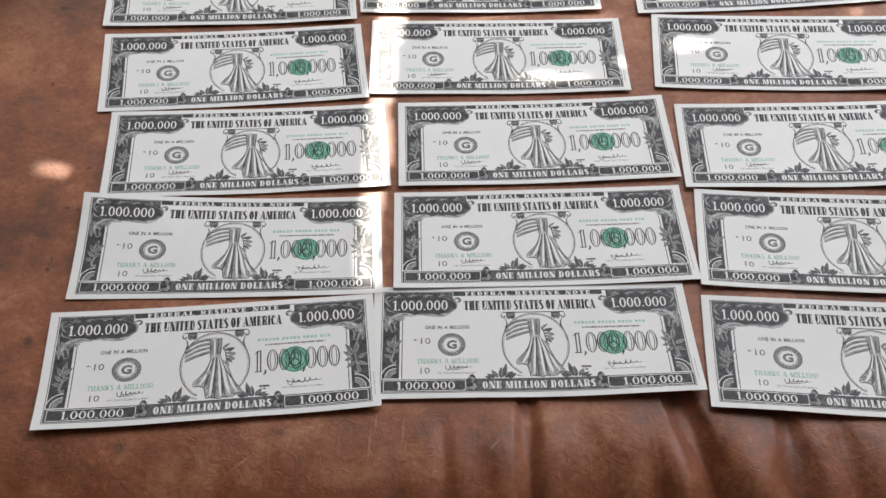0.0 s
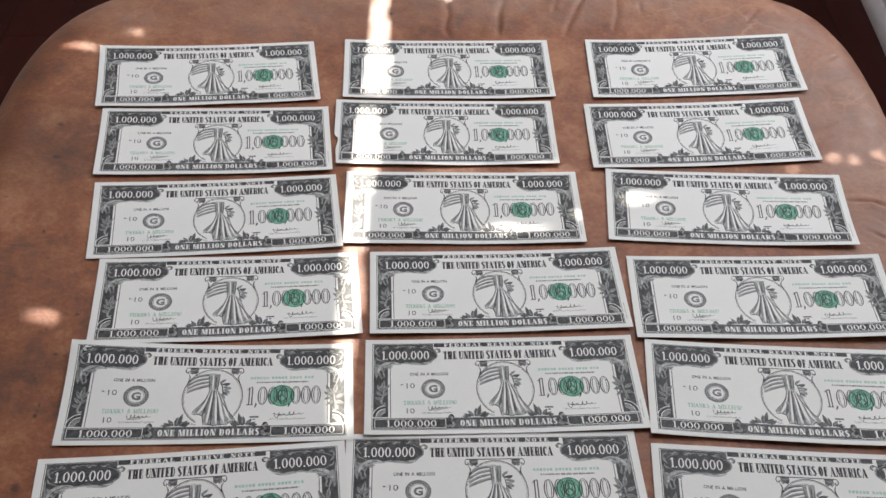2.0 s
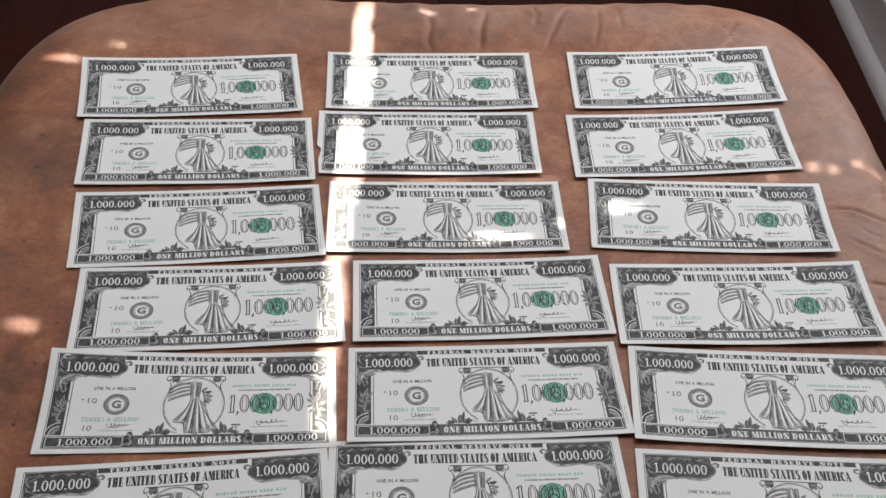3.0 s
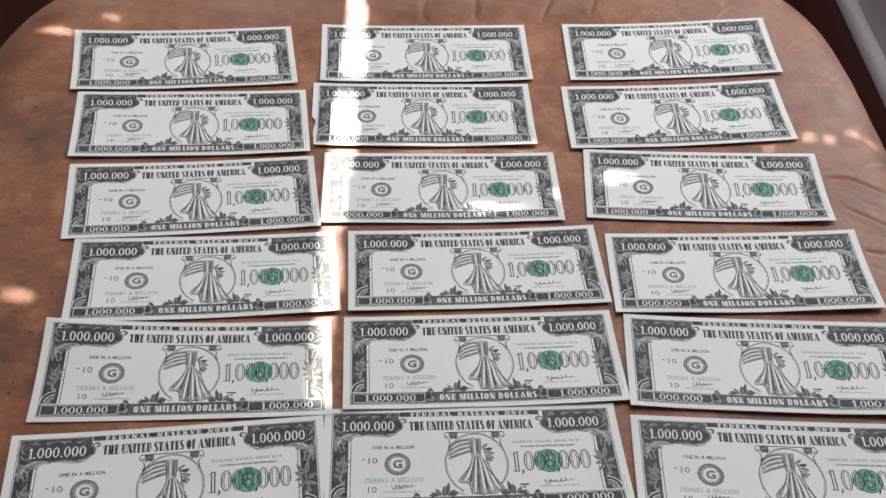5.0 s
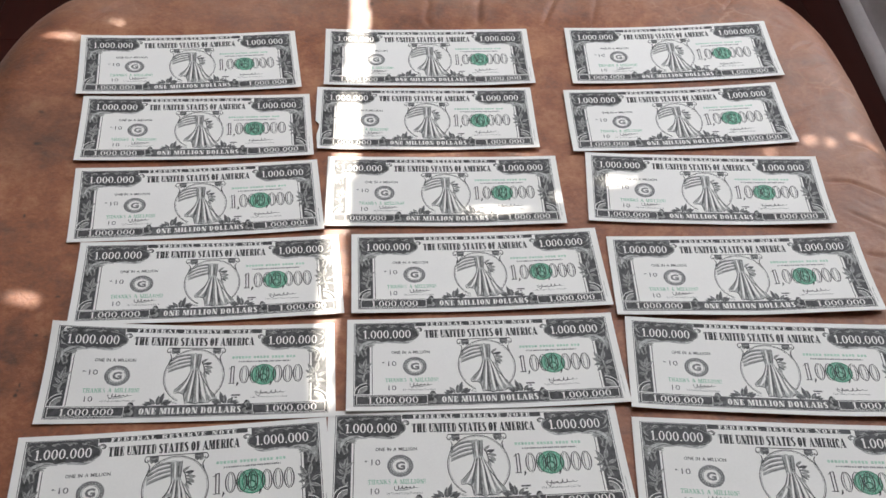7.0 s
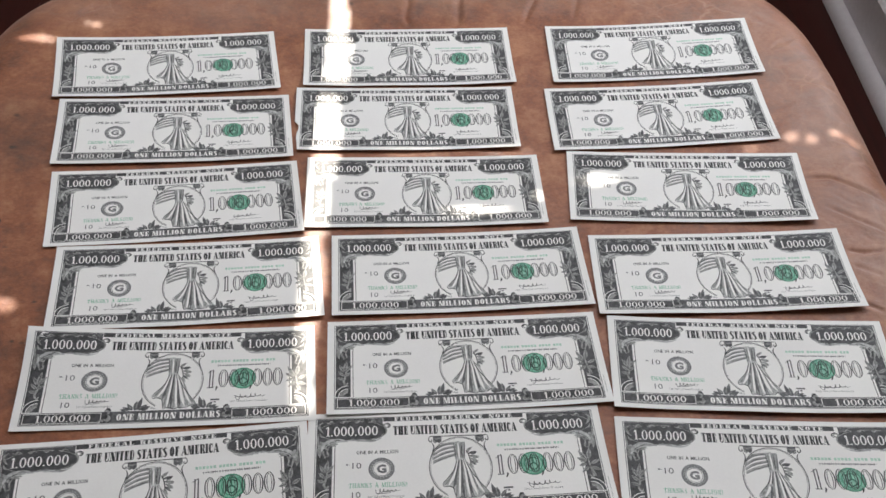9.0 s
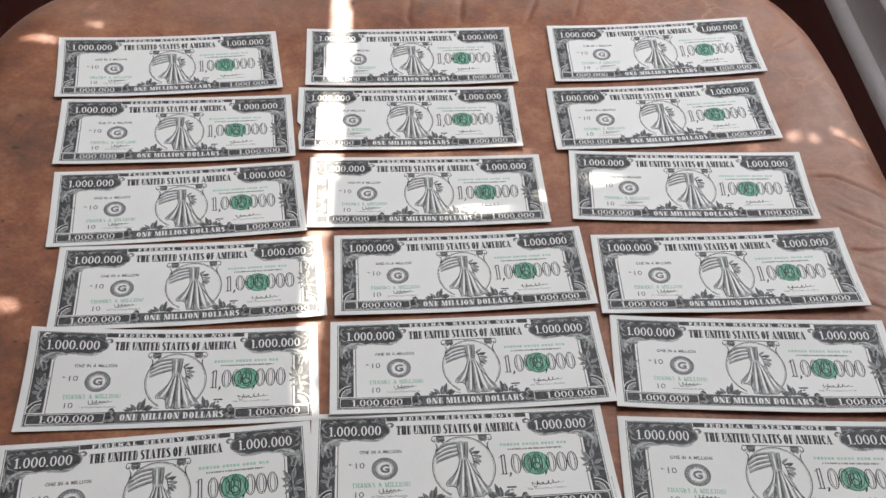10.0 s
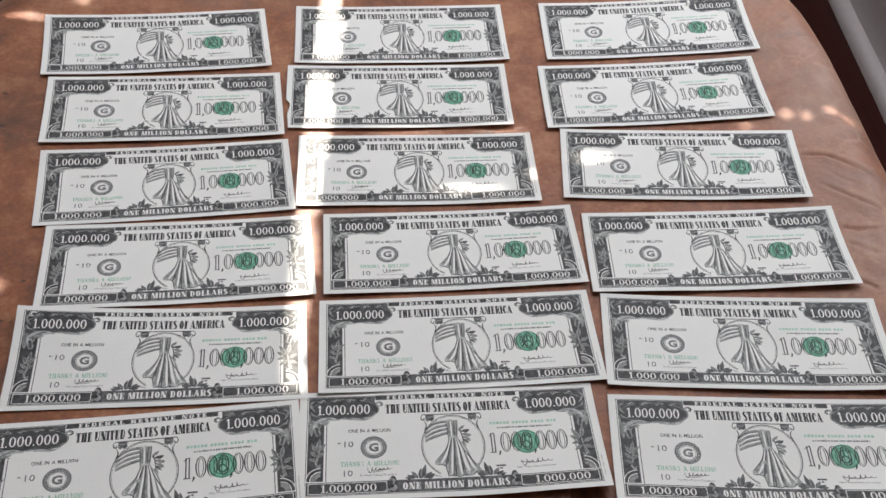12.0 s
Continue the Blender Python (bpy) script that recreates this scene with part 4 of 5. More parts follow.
def design():
    # outer hairline, header and bottom band
    frame_lines("border", -74.0, 74.0, -30.0, 29.9, 0.35, Z1)
    rect("header_band", -38.3, 36.6, 27.0, 29.7, Z1, 8)
    fat_words("white_lettering", "FEDERAL RESERVE NOTE", -32.4, 31.0, 27.2, 29.55, Z3, 0.30, 0.13, 0.22, 0.6)
    fat_words("black_lettering", "THE UNITED STATES OF AMERICA", -33.2, 32.6, 18.2, 23.9, Z2, 0.41, 0.085, 0.02, 0.34)
    rect("bottom_band", -73.4, 73.4, -29.4, -22.2, Z1, 7)
    for s in (-1, 1):
        PIECE[0] = ("foot", s)
        frame_lines("white_box", min(s * 72.4, s * 33.4), max(s * 72.4, s * 33.4), -28.9, -22.7, 0.35, Z3)
        cx = s * 54.2 if s > 0 else -52.2
        numeral("white_digit", "1.000.000", cx - 13.8, cx + 13.8, -28.0, -23.7, Z4)
        # money-bag ornament between the boxes
        disc("scrollwork", s * 30.2, -26.6, 1.9, 2.0, Z4, 14, 0.08, 5)
        disc("bag_ornament", s * 31.2, -25.6, 1.2, 1.2, Z4 + 0.01, 12)
        stroke("scrollwork", [(s * 30.8, -24.6), (s * 29.8, -22.6), (s * 31.2, -21.4), (s * 32.2, -22.2)], 0.5, 1.4, Z4)
        stroke("bag_ornament", [(s * 29.0, -22.2), (s * 30.4, -20.6), (s * 31.8, -22.0)], 0.8, 1.8, Z2)
        stroke("scrollwork", [(s * 34.6, -28.4), (s * 33.0, -27.4), (s * 32.2, -28.6)], 0.4, 1.2, Z4)
        side_ornament(s)
        cartouche(s)
    PIECE[0] = "middle"
    rect("grey_ground", -28.0, 28.2, -29.2, -22.4, Z2, 7)
    fat_words("white_lettering", "ONE MILLION DOLLARS", -25.8, 27.6, -27.9, -23.9, Z4, 0.34, 0.07, 0.10, 0.36)
    # left panel
    plain_words("black_lettering", "ONE IN A MILLION", -52.6, -30.9, 6.9, 9.0, Z1, 0.018)
    words("grey_lettering", "10", -54.6, -50.0, -1.8, 1.7, Z1)
    PIECE[0] = "prefix"
    rect("grey_bar", -58.0, -56.8, 0.3, 1.1, Z1)
    rect("grey_bar", -56.5, -56.1, 0.3, 0.6, Z1)
    words("grey_lettering", "10", -54.8, -50.4, -19.1, -15.6, Z1)
    fat_words("pale_green_lettering", "THANKS A MILLION!", -56.4, -26.8, -13.2, -10.5, Z1, 0.20, 0.10, 0.16, 0.55)
    words("grey_lettering", "1st United States President", -46.6, -28.6, -19.4, -18.0, Z1, 0.0, 1)
    PIECE[0] = "first"
    scrawl(-43.4, -31.4, -15.9, 3.0, 6, 5)
    stroke("signature", [(-42.8, -17.0), (-38.0, -16.9), (-34.0, -16.2)], 0.15, 0.35, Z1 + 0.012)
    PIECE[0] = "seal"
    # district seal
    ring_shape("seal", -39.7, -2.3, 6.7, 6.7, 4.6, 4.6, Z1, 108, wob=0.035, teeth=36)
    ring_shape("seal", -39.7, -2.3, 4.3, 4.3, 4.0, 4.0, Z1, 40)
    for k in range(22):
        a = 2 * math.pi * k / 22
        stroke("seal_letter", [(-39.7 + 5.1 * math.cos(a), -2.3 + 5.1 * math.sin(a)), (-39.7 + 5.9 * math.cos(a + 0.06), -2.3 + 5.9 * math.sin(a + 0.06))], 0.25, 0.45, Z3, 2)
    words("seal", "G", -42.2, -37.2, -4.9, 0.3, Z1 + 0.012, 0.045)
    # right panel
    PIECE[0] = "name"
    rng = random.Random(3)
    x = 20.9
    for n in (6, 5, 4, 3):             # a firm's name: plain green bars, one for each letter
        for _ in range(n):
            rect("pale_green_bar", x, x + 1.25, 8.9, 10.5, Z1)
            x += 1.78
        x += 1.1
    PIECE[0] = "address"
    x = 24.6
    while x < 53.0:                    # a small line of unreadable type
        w = rng.uniform(0.5, 1.1)
        rect("grey_bar", x, min(x + w, 53.2), 6.2, 7.2, Z1)
        x += w + rng.choice((0.25, 0.25, 0.6))
    # large outlined sum
    PIECE[0] = "sum"
    x = 19.6
    for k, c in enumerate("1,000,000"):
        PIECE[0] = ("sum", k)
        if c == "1":
            for dx in (0.9, 2.5):
                rect("outline_digit", x + dx, x + dx + 0.62, -8.2, 3.4, Z2)
            rect("outline_digit", x, x + 3.4, -8.6, -8.1, Z2 + 0.002)
            stroke("outline_digit", [(x - 0.1, 1.6), (x + 2.8, 3.7)], 0.3, 0.5, Z2 + 0.004, 3)
            x += 4.2
        elif c == ",":
            stroke("outline_digit", [(x + 0.5, -7.6), (x + 1.0, -8.3), (x + 0.2, -10.2)], 0.5, 0.9, Z2, 3)
            x += 1.5
        else:
            ring_shape("outline_digit", x + 2.75, -2.4, 2.72, 6.1, 2.06, 5.70, Z2 + 0.002, 30)
            ring_shape("outline_digit", x + 2.75, -2.4, 1.42, 5.3, 1.02, 5.0, Z2 + 0.004, 30)
            x += 5.55
    # green treasury overprint
    PIECE[0] = "treasury"
    disc("green_ground", 38.6, -2.6, 6.2, 6.4, Z1 - 0.012, 40)
    ring_shape("green_seal", 38.6, -2.6, 7.0, 7.2, 6.2, 6.4, Z1, 96, wob=0.025, teeth=32)
    ring_shape("green_seal", 38.6, -2.6, 5.0, 5.2, 4.4, 4.6, Z1, 48)
    for k in range(36):
        a = 2 * math.pi * k / 36
        stroke("green_seal", [(38.6 + 5.0 * math.cos(a), -2.6 + 5.2 * math.sin(a)), (38.6 + 6.3 * math.cos(a), -2.6 + 6.5 * math.sin(a))], 0.2, 0.34, Z1 + 0.004, 2)
    stroke("green_seal_line", [(35.4, -0.6), (38.6, 1.2), (41.8, -0.6)], 0.3, 0.9, Z2 - 0.016, 3)
    stroke("green_seal_line", [(35.6, -1.2), (36.0, -4.4), (38.6, -6.4), (41.2, -4.4), (41.6, -1.2)], 0.4, 0.8, Z2 - 0.014, 4)
    stroke("green_seal_line", [(36.2, -4.2), (38.6, -2.2), (41.0, -4.2)], 0.4, 0.9, Z2 - 0.012, 3)
    stroke("green_seal_line", [(38.6, 1.0), (38.6, -2.4)], 0.3, 0.7, Z2 - 0.010, 3)
    PIECE[0] = "second"
    scrawl(34.4, 50.2, -15.6, 3.6, 6, 8)
    stroke("signature", [(34.0, -14.2), (37.0, -15.4), (40.4, -14.6)], 0.15, 0.4, Z1 + 0.03, 4)
    words("grey_lettering", "16th United States President", 32.2, 51.8, -18.6, -17.4, Z1, 0.0, 1)
    PIECE[0] = "series"
    rect("grey_lettering", 21.8, 26.6, -16.9, -15.9, Z1)
    rect("grey_lettering", 23.6, 24.9, -18.4, -17.5, Z1)
    PIECE[0] = "margin"
    for k in range(16):                # tiny unreadable type up the margin
        rect("margin_mark", 75.2, 75.7, -26.4 + 0.85 * k, -26.4 + 0.85 * k + (0.6 if k % 5 else 0.3), Z1)
    medallion()


def medallion():
    """Oval emblem in the middle: bracket corners, a double ring, and a plain draped motif."""
    PIECE[0] = "medallion"
    cx, cy, rx, ry = 1.0, -3.0, 16.4, 18.9
    ring_shape("medallion_ring", cx, cy, rx, ry, rx - 0.45, ry - 0.45, Z2, 72, -62, 242)
    ring_shape("medallion_ring", cx, cy, rx - 0.8, ry - 0.8, rx - 1.0, ry - 1.0, Z2, 72, -62, 242)
    rect("medallion_ring", cx - 15.2, cx + 15.2, 16.3, 16.8, Z2)
    for s in (-1, 1):
        PIECE[0] = ("spandrel", s)
        # filled spandrels with scrolls
        v = []
        for i in range(9):
            x = 9.0 + i * 0.55
            v += [(cx + s * x, 16.35, Z1 + 0.014), (cx + s * x, max(cy + ry * math.sqrt(1 - (x / rx) ** 2) + 0.35, 12.6 + 0.5 * math.sin(i * 1.9)), Z1 + 0.014)]
        lay("spandrel", v, [(2 * i, 2 * i + 1, 2 * i + 3, 2 * i + 2) for i in range(8)])
        stroke("scrollwork", [(cx + s * 13.4, 15.6), (cx + s * 11.6, 14.8), (cx + s * 10.2, 15.2), (cx + s * 8.4, 15.4)], 0.2, 0.8, Z2 + 0.004)
        stroke("scrollwork", [(cx + s * 13.6, 14.6), (cx + s * 12.6, 13.4), (cx + s * 12.8, 12.4)], 0.2, 0.7, Z2 + 0.006)
        stroke("medallion_ring", [(cx + s * 15.2, 16.4), (cx + s * 15.8, 14.6), (cx + s * 15.0, 13.2), (cx + s * 14.0, 13.8), (cx + s * 14.6, 14.6)], 0.25, 0.6, Z2 + 0.01)
        stroke("medallion_ring", [(cx + s * 14.2, 12.8), (cx + s * 13.2, 9.6), (cx + s * 15.0, 4.0)], 0.2, 0.6, Z2 + 0.012)
        # foliage at the foot
        for k, (dx, l, w, t) in enumerate(((18.5, 6.2, 2.2, 95), (17.4, 8.6, 2.4, 104), (19.6, 5.4, 2.2, 55), (21.0, 4.6, 2.0, 30), (16.6, 5.6, 2.6, 140), (15.2, 5.0, 2.8, 150), (22.6, 3.6, 1.6, 12), (18.8, 4.4, 3.0, 120))):
            leaf("spandrel", cx + s * (dx - 0.6), -21.8, l, w, t if s > 0 else 180 - t, Z1 + 0.004 * k)
        for k, (dx, l, t) in enumerate(((18.0, 5.2, 98), (20.0, 4.0, 50), (16.4, 4.0, 138))):
            leaf("scrollwork", cx + s * (dx - 0.6), -21.0, l, 0.7, t if s > 0 else 180 - t, Z3 + 0.003 * k)
    PIECE[0] = "motif"
    # flowing cloth, all plain: pleats fanning out to one side, a hanging length and a wide skirt of folds
    v = [(cx + x, y0 + (y1 - y0) * i / 5, Z1) for x, y0, y1 in ((-14.2, 8.4, -0.6), (-9.4, 12.4, 1.6), (-4.6, 13.6, 3.4), (0.4, 13.0, 4.4)) for i in range(6)]
    lay("motif_light", v, [(6 * j + i, 6 * j + 1 + i, 6 * j + 7 + i, 6 * j + 6 + i) for j in range(3) for i in range(5)])
    for k in range(12):
        y = 8.2 - 0.74 * k
        name = ("motif_gleam", "motif_mid", "motif_fold")[k % 3]
        stroke(name, [(cx - 14.0, y), (cx - 9.2, 2.4 + 1.16 * y), (cx - 4.4, 4.0 + 1.1 * y), (cx - 0.6, 5.0 + 0.94 * y)], 0.2, 1.0 if name == "motif_gleam" else 0.6, Z1 + 0.006 + 0.0012 * k)
    # hanging cloth in straight pleats
    v = [(cx + (-2.4 + 0.8 * i) * (1.0 + 0.02 * y), y, Z1 + 0.024) for y in (12.6, 9.0, 5.4, 2.0, -1.0) for i in range(7)]
    lay("motif_light", v, [(7 * j + i, 7 * j + 7 + i, 7 * j + 8 + i, 7 * j + 1 + i) for j in range(4) for i in range(6)])
    for k, (name, x, w) in enumerate((("motif_fold", -2.3, 0.6), ("motif_mid", -1.4, 1.1), ("motif_gleam", -0.4, 0.9), ("motif_mid", 0.5, 0.9), ("motif_dark", 1.1, 0.45), ("motif_mid", 1.8, 1.2), ("motif_fold", 2.5, 0.6))):
        stroke(name, [(cx + x * 1.2, 12.4), (cx + x * 1.05, 7.0), (cx + x * 0.9, 1.6)], 0.25, w, Z1 + 0.027 + 0.001 * k, 4)
    # sprig of slim leaves beside it
    for k, (x, y, l, t) in enumerate(((4.4, 6.6, 4.2, 40), (5.0, 5.2, 4.8, 16), (5.4, 3.8, 5.2, -6), (5.8, 2.4, 5.0, -26), (5.8, 1.0, 4.6, -44), (5.6, -0.4, 4.2, -62), (4.6, 5.4, 3.0, 80), (6.8, 4.6, 3.6, 30), (7.4, 2.6, 3.2, 2), (7.2, 0.6, 3.2, -22))):
        leaf("motif_fold" if k % 3 == 1 else "motif_mid", cx + x - 0.8, y, l, 1.5, t, Z1 + 0.010 + 0.0012 * k)
    stroke("motif_dark", [(cx + 3.4, 7.4), (cx + 4.6, 4.4), (cx + 5.2, 1.0), (cx + 5.4, -2.0)], 0.2, 0.55, Z1 + 0.028)
    # skirt, its hem higher on one side
    rows = ((2.4, -1.6, 2.4), (-1.5, -2.8, 4.0), (-5.0, -4.2, 5.4), (-8.6, -6.6, 6.8), (-11.4, -9.4, 8.4), (-13.6, -9.8, 10.0), (-15.2, -4.8, 11.4), (-18.6, -4.2, 13.4), (-21.4, -3.4, 8.6))
    v = [(cx + a + (b - a) * i / 8, y - 0.35 * math.sin(i * 1.7 + y), Z1 + 0.036) for y, a, b in rows for i in range(9)]
    lay("motif_light", v, [(9 * j + i, 9 * j + 9 + i, 9 * j + 10 + i, 9 * j + 1 + i) for j in range(len(rows) - 1) for i in range(8)])
    folds = (("motif_mid", -1.4, -9.0, -13.2, 1.3), ("motif_gleam", -1.2, -7.2, -13.8, 1.4), ("motif_fold", -0.8, -4.6, -15.2, 1.9), ("motif_mid", -0.4, -3.6, -20.8, 1.4), ("motif_gleam", 0.0, -1.8, -20.4, 1.5), ("motif_dark", 0.3, -0.8, -21.2, 0.6), ("motif_fold", 0.7, 0.4, -21.4, 1.5),
             ("motif_mid", 1.0, 1.8, -21.0, 1.5), ("motif_gleam", 1.3, 3.4, -21.0, 1.5), ("motif_dark", 1.5, 4.6, -21.2, 0.6), ("motif_fold", 1.7, 5.4, -20.8, 1.3), ("motif_gleam", 1.9, 7.6, -20.0, 1.9), ("motif_mid", 2.1, 9.4, -19.6, 1.2), ("motif_gleam", 2.2, 11.0, -18.8, 1.3), ("motif_mid", 2.3, 12.4, -18.4, 0.9))
    for k, (name, top, x, y, w) in enumerate(folds):
        stroke(name, [(cx + top, 1.6), (cx + top + (x - top) * 0.34 + 0.3, -6.0 + 0.1 * k), (cx + top + (x - top) * 0.70, (y - 6.0) * 0.56), (cx + x, y)], 0.2, w, Z3 - 0.010 + 0.0012 * k, 5)
    for k, line in enumerate(([(-9.8, -12.0), (-9.4, -14.2), (-6.8, -14.2), (-4.6, -15.4), (-4.0, -18.4), (-3.6, -21.4)], [(-3.4, -21.4), (-0.6, -20.6), (2.0, -21.7), (5.0, -20.8), (8.6, -21.5)], [(8.6, -21.3), (10.4, -19.4), (13.4, -18.8)], [(2.8, 0.6), (6.4, -8.0), (13.4, -18.4)], [(-1.8, 1.0), (-4.2, -5.6), (-9.8, -12.2)])):
        stroke("motif_dark", [(cx + x, y) for x, y in line], 0.18, 0.5, Z3 + 0.012 + 0.002 * k, 5)
    # fine lines of ground under the hem
    for k in range(4):
        stroke("motif_mid", [(cx - 11.5 + k, -20.2 + 0.3 * k), (cx - 9.4, -20.8), (cx - 7.4, -21.2 + 0.2 * k)], 0.1, 0.3, Z1 + 0.001 * k, 3)


design()
INKS = {"border": INK_BAND, "side_panel": INK_BAND, "panel_line": INK, "cartouche": INK_BAND, "header_band": INK_BAND, "bottom_band": INK_BAND, "bag_ornament": INK, "white_box": PAPER, "grey_ground": INK_SOFT, "scrollwork": INK_PALE, "laurel_leaf": INK_PALE, "laurel_stem": INK_PALE, "pale_green_bar": GREEN_FAINT, "grey_bar": INK_SEAL, "laurel_vein": INK_SOFT, "white_line": PAPER, "white_digit": PAPER, "white_lettering": PAPER,
        "black_lettering": INK, "grey_lettering": INK_SOFT, "pale_green_lettering": GREEN_PALE, "signature": INK, "seal": INK_SEAL, "seal_letter": INK_FAINT, "outline_digit": INK,
        "green_seal": GREEN, "green_ground": GREEN_WASH, "green_seal_line": GREEN_DARK, "medallion_ring": INK, "spandrel": INK_SOFT, "motif_light": INK_LEAF, "motif_mid": INK_PALE, "motif_fold": INK_SOFT, "motif_dark": INK, "motif_gleam": PAPER, "acanthus": INK_LEAF, "leaf_shade": INK_SOFT, "margin_mark": INK_MID}
FINE = {"scrollwork", "spandrel", "leaf_shade", "margin_mark", "motif_fold", "motif_mid", "laurel_vein", "seal_letter", "motif_dark", "motif_gleam", "pale_green_bar", "grey_bar", "acanthus"}
LOOKS = {"green_seal": "round green ink overprint", "pale_green_lettering": "pale green printed lettering", "medallion_ring": "oval engraved medallion ring", "cartouche": "dark scalloped corner shield", "seal": "grey round letter seal"}
NX, NY = 40, 18
SHEET_V = np.array([(-BW / 2 + BW * i / NX, -BH / 2 + BH * j / NY, 0.0) for j in range(NY + 1) for i in range(NX + 1)])
SHEET_F = [(j * (NX + 1) + i, j * (NX + 1) + i + 1, (j + 1) * (NX + 1) + i + 1, (j + 1) * (NX + 1) + i) for j in range(NY) for i in range(NX)]
EDGE = [i for i in range(NX + 1)] + [j * (NX + 1) + NX for j in range(1, NY + 1)] + [NY * (NX + 1) + i for i in range(NX - 1, -1, -1)] + [j * (NX + 1) for j in range(NY - 1, 0, -1)]


def lift(p, curl, seed):
    """How far a note stands off the leather, in metres, at points p (millimetres)."""
    x, y = p[:, 0] / (BW / 2), p[:, 1] / (BH / 2)
    rng = random.Random(seed)
    a, b, c = rng.uniform(0, 6.28), rng.uniform(0, 6.28), rng.uniform(-0.5, 0.5)
    z = 0.00055 + 0.00025 * np.sin(3.1 * x + a) * (0.5 + 0.5 * y) + 0.00018 * np.sin(2.3 * y + b + c * x)
    tl, tr, br, bl, foot = curl
    for amount, sx, sy in ((tl, -1, 1), (tr, 1, 1), (br, 1, -1), (bl, -1, -1)):
        if amount:
            w = np.clip(1 - np.hypot((x - sx) * 0.75, (y - sy) * 0.5), 0, 1)
            z = z + amount * w * w
    w = np.clip((-y - 0.1) / 1.1, 0, 1)
    return z + foot * w * w * (0.75 + 0.25 * np.cos(5.5 * x + a))


def banknote(x, y, turn, curl, seed, above=0.0, torn=0.0, label="novelty million dollar banknote, black and green on white paper"):
    c, s = math.cos(radians(turn)), math.sin(radians(turn))
    z0 = float(sag(x, y))

    def rest(p):
        p = np.asarray(p, float)
        wx, wy = x + (c * p[:, 0] - s * p[:, 1]) / 1000, y + (s * p[:, 0] + c * p[:, 1]) / 1000
        return np.stack([p[:, 0] / 1000, p[:, 1] / 1000, sag(wx, wy) - z0 + lift(p, curl, seed) + above + p[:, 2] / 1000], -1)

    flat = SHEET_V.copy()
    if torn:                           # the lower part of the left margin is torn away, with a ragged edge
        rng = random.Random(seed)
        for j in range(int(NY * 0.42) + 1):
            flat[j * (NX + 1)][0] += torn + rng.uniform(-0.35, 0.35) + 0.5 * math.cos(j * 0.9)
    topv = rest(flat)
    n = len(topv)
    v = np.concatenate([topv, topv - [0, 0, 0.00011]])
    f = list(SHEET_F) + [tuple(i + n for i in q[::-1]) for q in SHEET_F]
    f += [(EDGE[i - 1], EDGE[i - 1] + n, EDGE[i] + n, EDGE[i]) for i in range(len(EDGE))]
    note = tagged(new("banknote"), label, "banknote", "banknotes laid out in rows on the ottoman")
    note.location, note.rotation_euler = (x, y, z0), (0, 0, radians(turn))
    child("paper", mesh_of("paper", v, f, PAPER), note)
    for (name, _), (pv, pf) in SHEETS.items():
        tagged(child(name, mesh_of(name, rest(pv), pf, INKS[name]), note), LOOKS.get(name, ""), kind="stuff" if name in FINE else "")
    return note


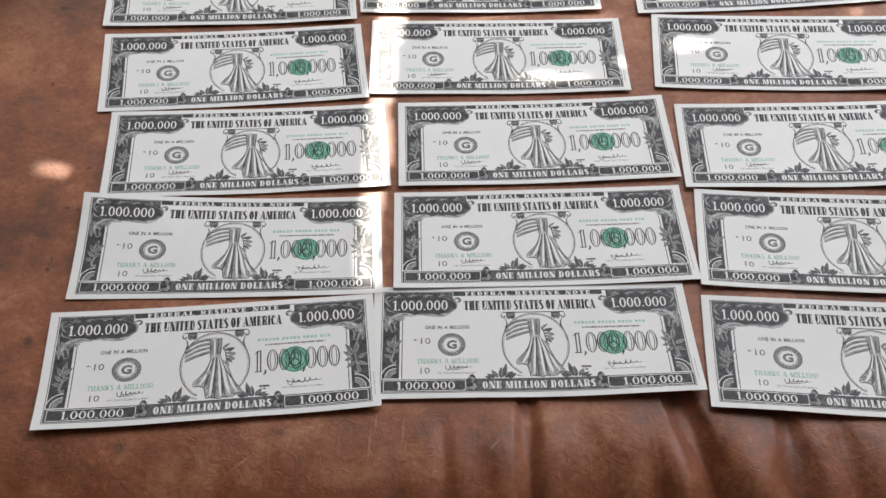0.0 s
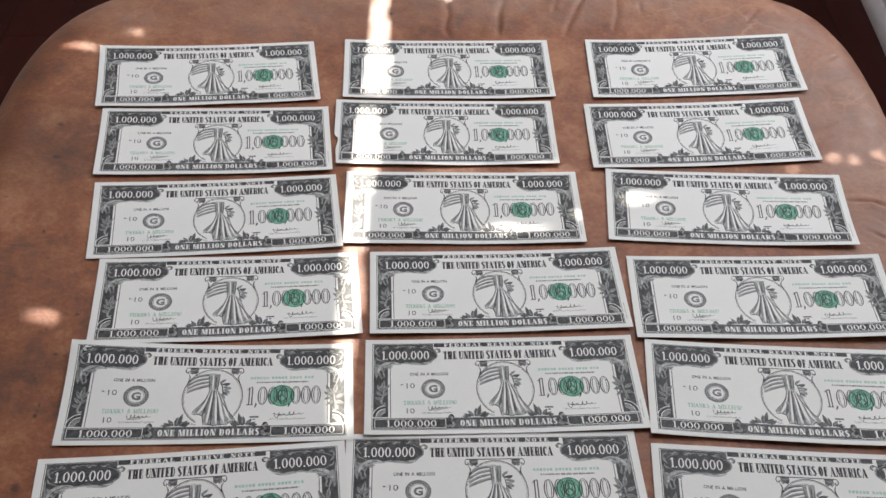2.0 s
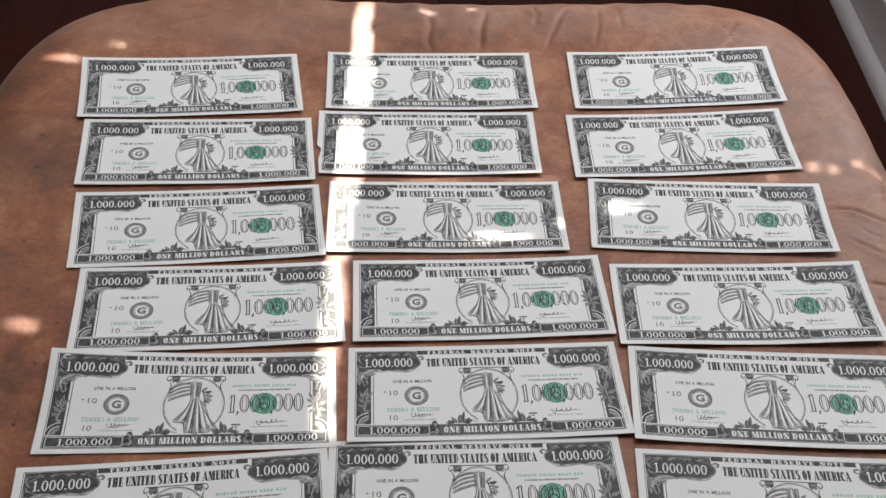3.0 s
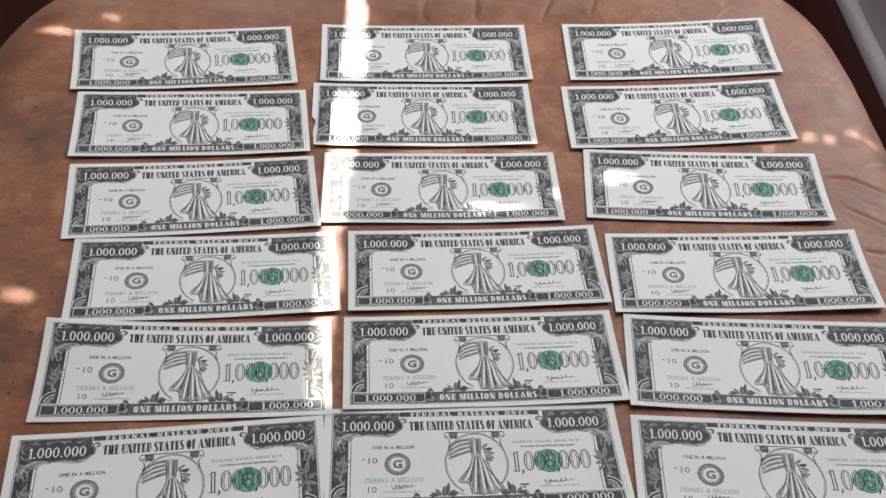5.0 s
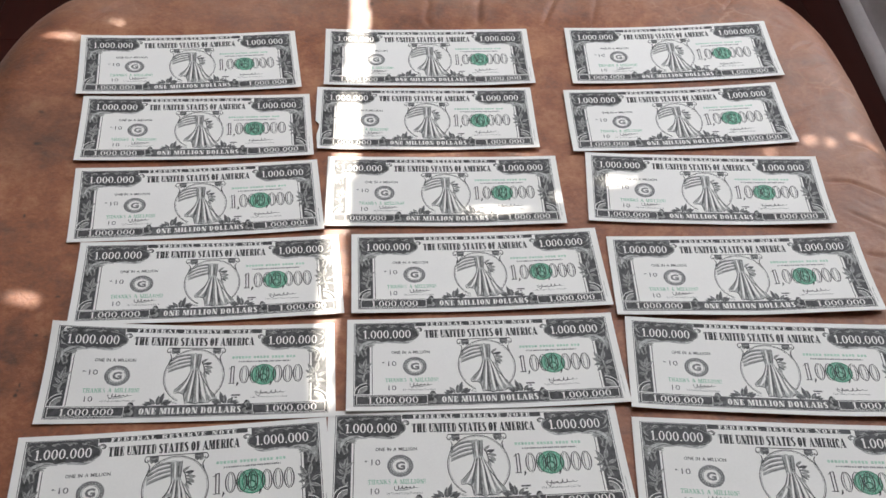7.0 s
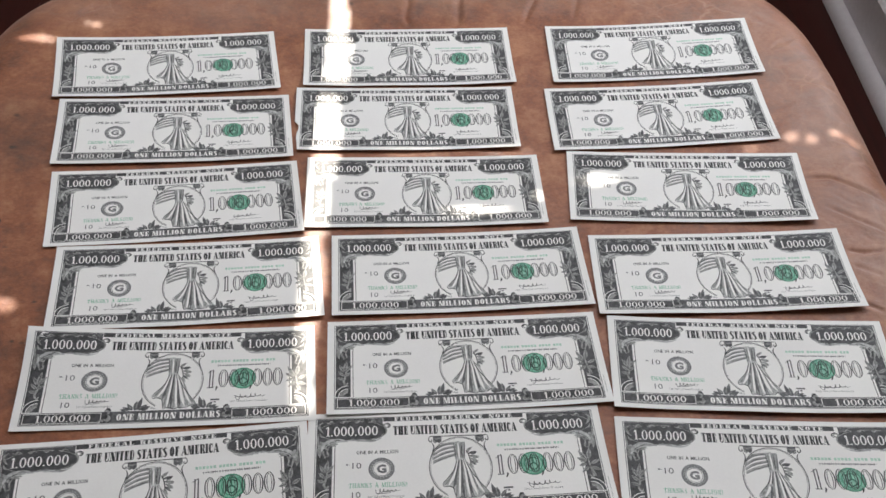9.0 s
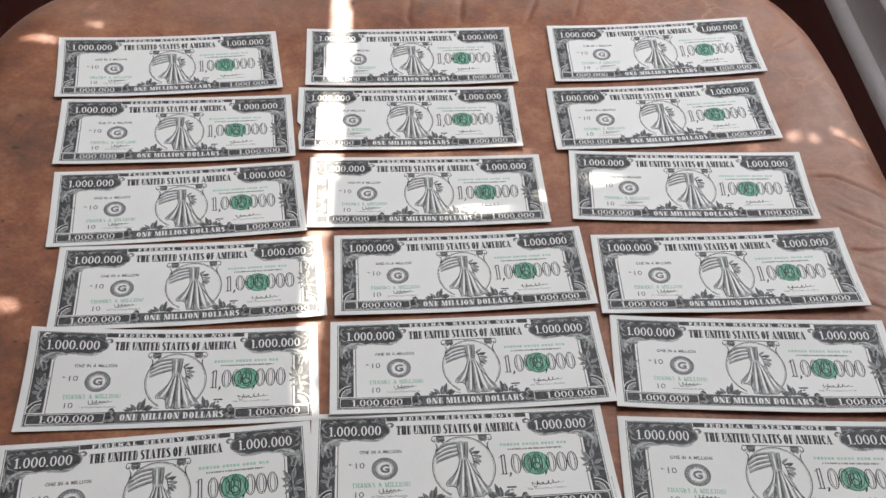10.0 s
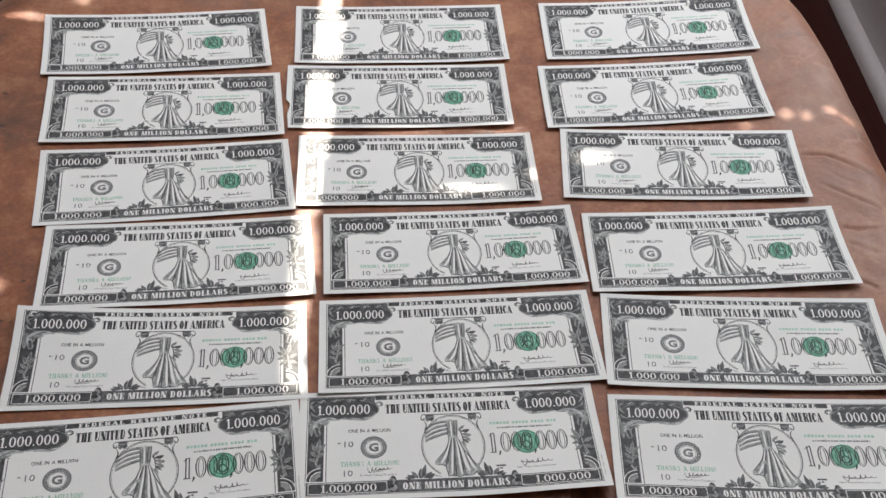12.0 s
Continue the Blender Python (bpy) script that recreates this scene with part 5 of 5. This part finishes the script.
# place x, y, turn; then lifts of the corners (far left, far right, near right, near left) and of the near edge
NOTES = [
    (-0.1542, 0.5857, 8.27),
    (0.0206, 0.6028, 1.35),
    (0.2050, 0.6031, -0.43),
    (-0.1406, 0.5176, 6.13),
    (0.0174, 0.5341, 0.87),
    (0.1967, 0.5307, -0.03),
    (-0.1305, 0.4475, 7.29),
    (0.0283, 0.4617, 0.70),
    (0.2016, 0.4579, -5.01),
    (-0.1146, 0.3805, 5.60),
    (0.0472, 0.3906, 1.90),
    (0.2067, 0.3817, -2.46),
    (-0.1154, 0.3114, 3.28),
    (0.0468, 0.3205, 1.47),
    (0.2058, 0.3108, -5.78),
    (-0.1146, 0.2411, 6.22),
    (0.0386, 0.2550, 0.83),
    (0.1985, 0.2404, -5.48),
]
CURLS = {2: (0.001, 0, 0.001, 0.001, 0.0010), 5: (0.001, 0, 0.001, 0.001, 0.0010), 8: (0.001, 0, 0.0022, 0.001, 0.0010), 11: (0.0006, 0.001, 0.002, 0.001, 0.0018), 14: (0.001, 0, 0.002, 0.001, 0.0016), 12: (0.006, 0, 0, 0, 0),
         13: (0, 0, 0.001, 0.001, 0.0005), 15: (0, 0, 0.0006, 0.001, 0.0026), 16: (0, 0, 0.003, 0, 0.0022), 17: (0, 0, 0.002, 0.001, 0.0036), 6: (0, 0, 0.001, 0, 0.0004)}
for k, (nx, ny, turn) in enumerate(NOTES):
    banknote(nx, ny, turn, CURLS.get(k, (0.0005, 0.0003, 0.0009, 0.0008, 0.0013)), k, 0.0004 if k in (4, 15) else 0.0, *((2.1, "novelty million dollar banknote with one margin torn ragged") if k == 4 else ()))
# ---- floor boards ----
floor = structure("floor", box(X_LEFT - T, X_WALL + T, Y_BACK - T, Y_WALL + T, -0.06, -0.022), MAHOGANY, "dark red mahogany board floor with narrow joints")
PW, PL = 0.085, 1.35


def plank_mesh(length):
    bm = box(0, PW - 0.0006, 0, length - 0.0006, -0.02, 0.0, 0.0006)
    me = bpy.data.meshes.new("plank")
    bm.to_mesh(me)
    bm.free()
    me.materials.append(BOARDS)
    return me


board_mesh = plank_mesh(PL)
for j in range(int((X_WALL - X_LEFT) / PW) + 1):
    x = X_WALL - (j + 1) * PW
    y = Y_BACK - (j * 0.47 + 0.3) % PL
    while y < Y_WALL and x > X_LEFT - PW:
        y0, y1 = max(y, Y_BACK), min(y + PL, Y_WALL)
        if y1 - y0 > 0.01:             # boards are sawn off at the walls
            ob = new("plank", board_mesh if y1 - y0 > PL - 1e-6 else plank_mesh(y1 - y0))
            ob.parent = floor
            ob.location = (x, y0, 0)
        y += PL
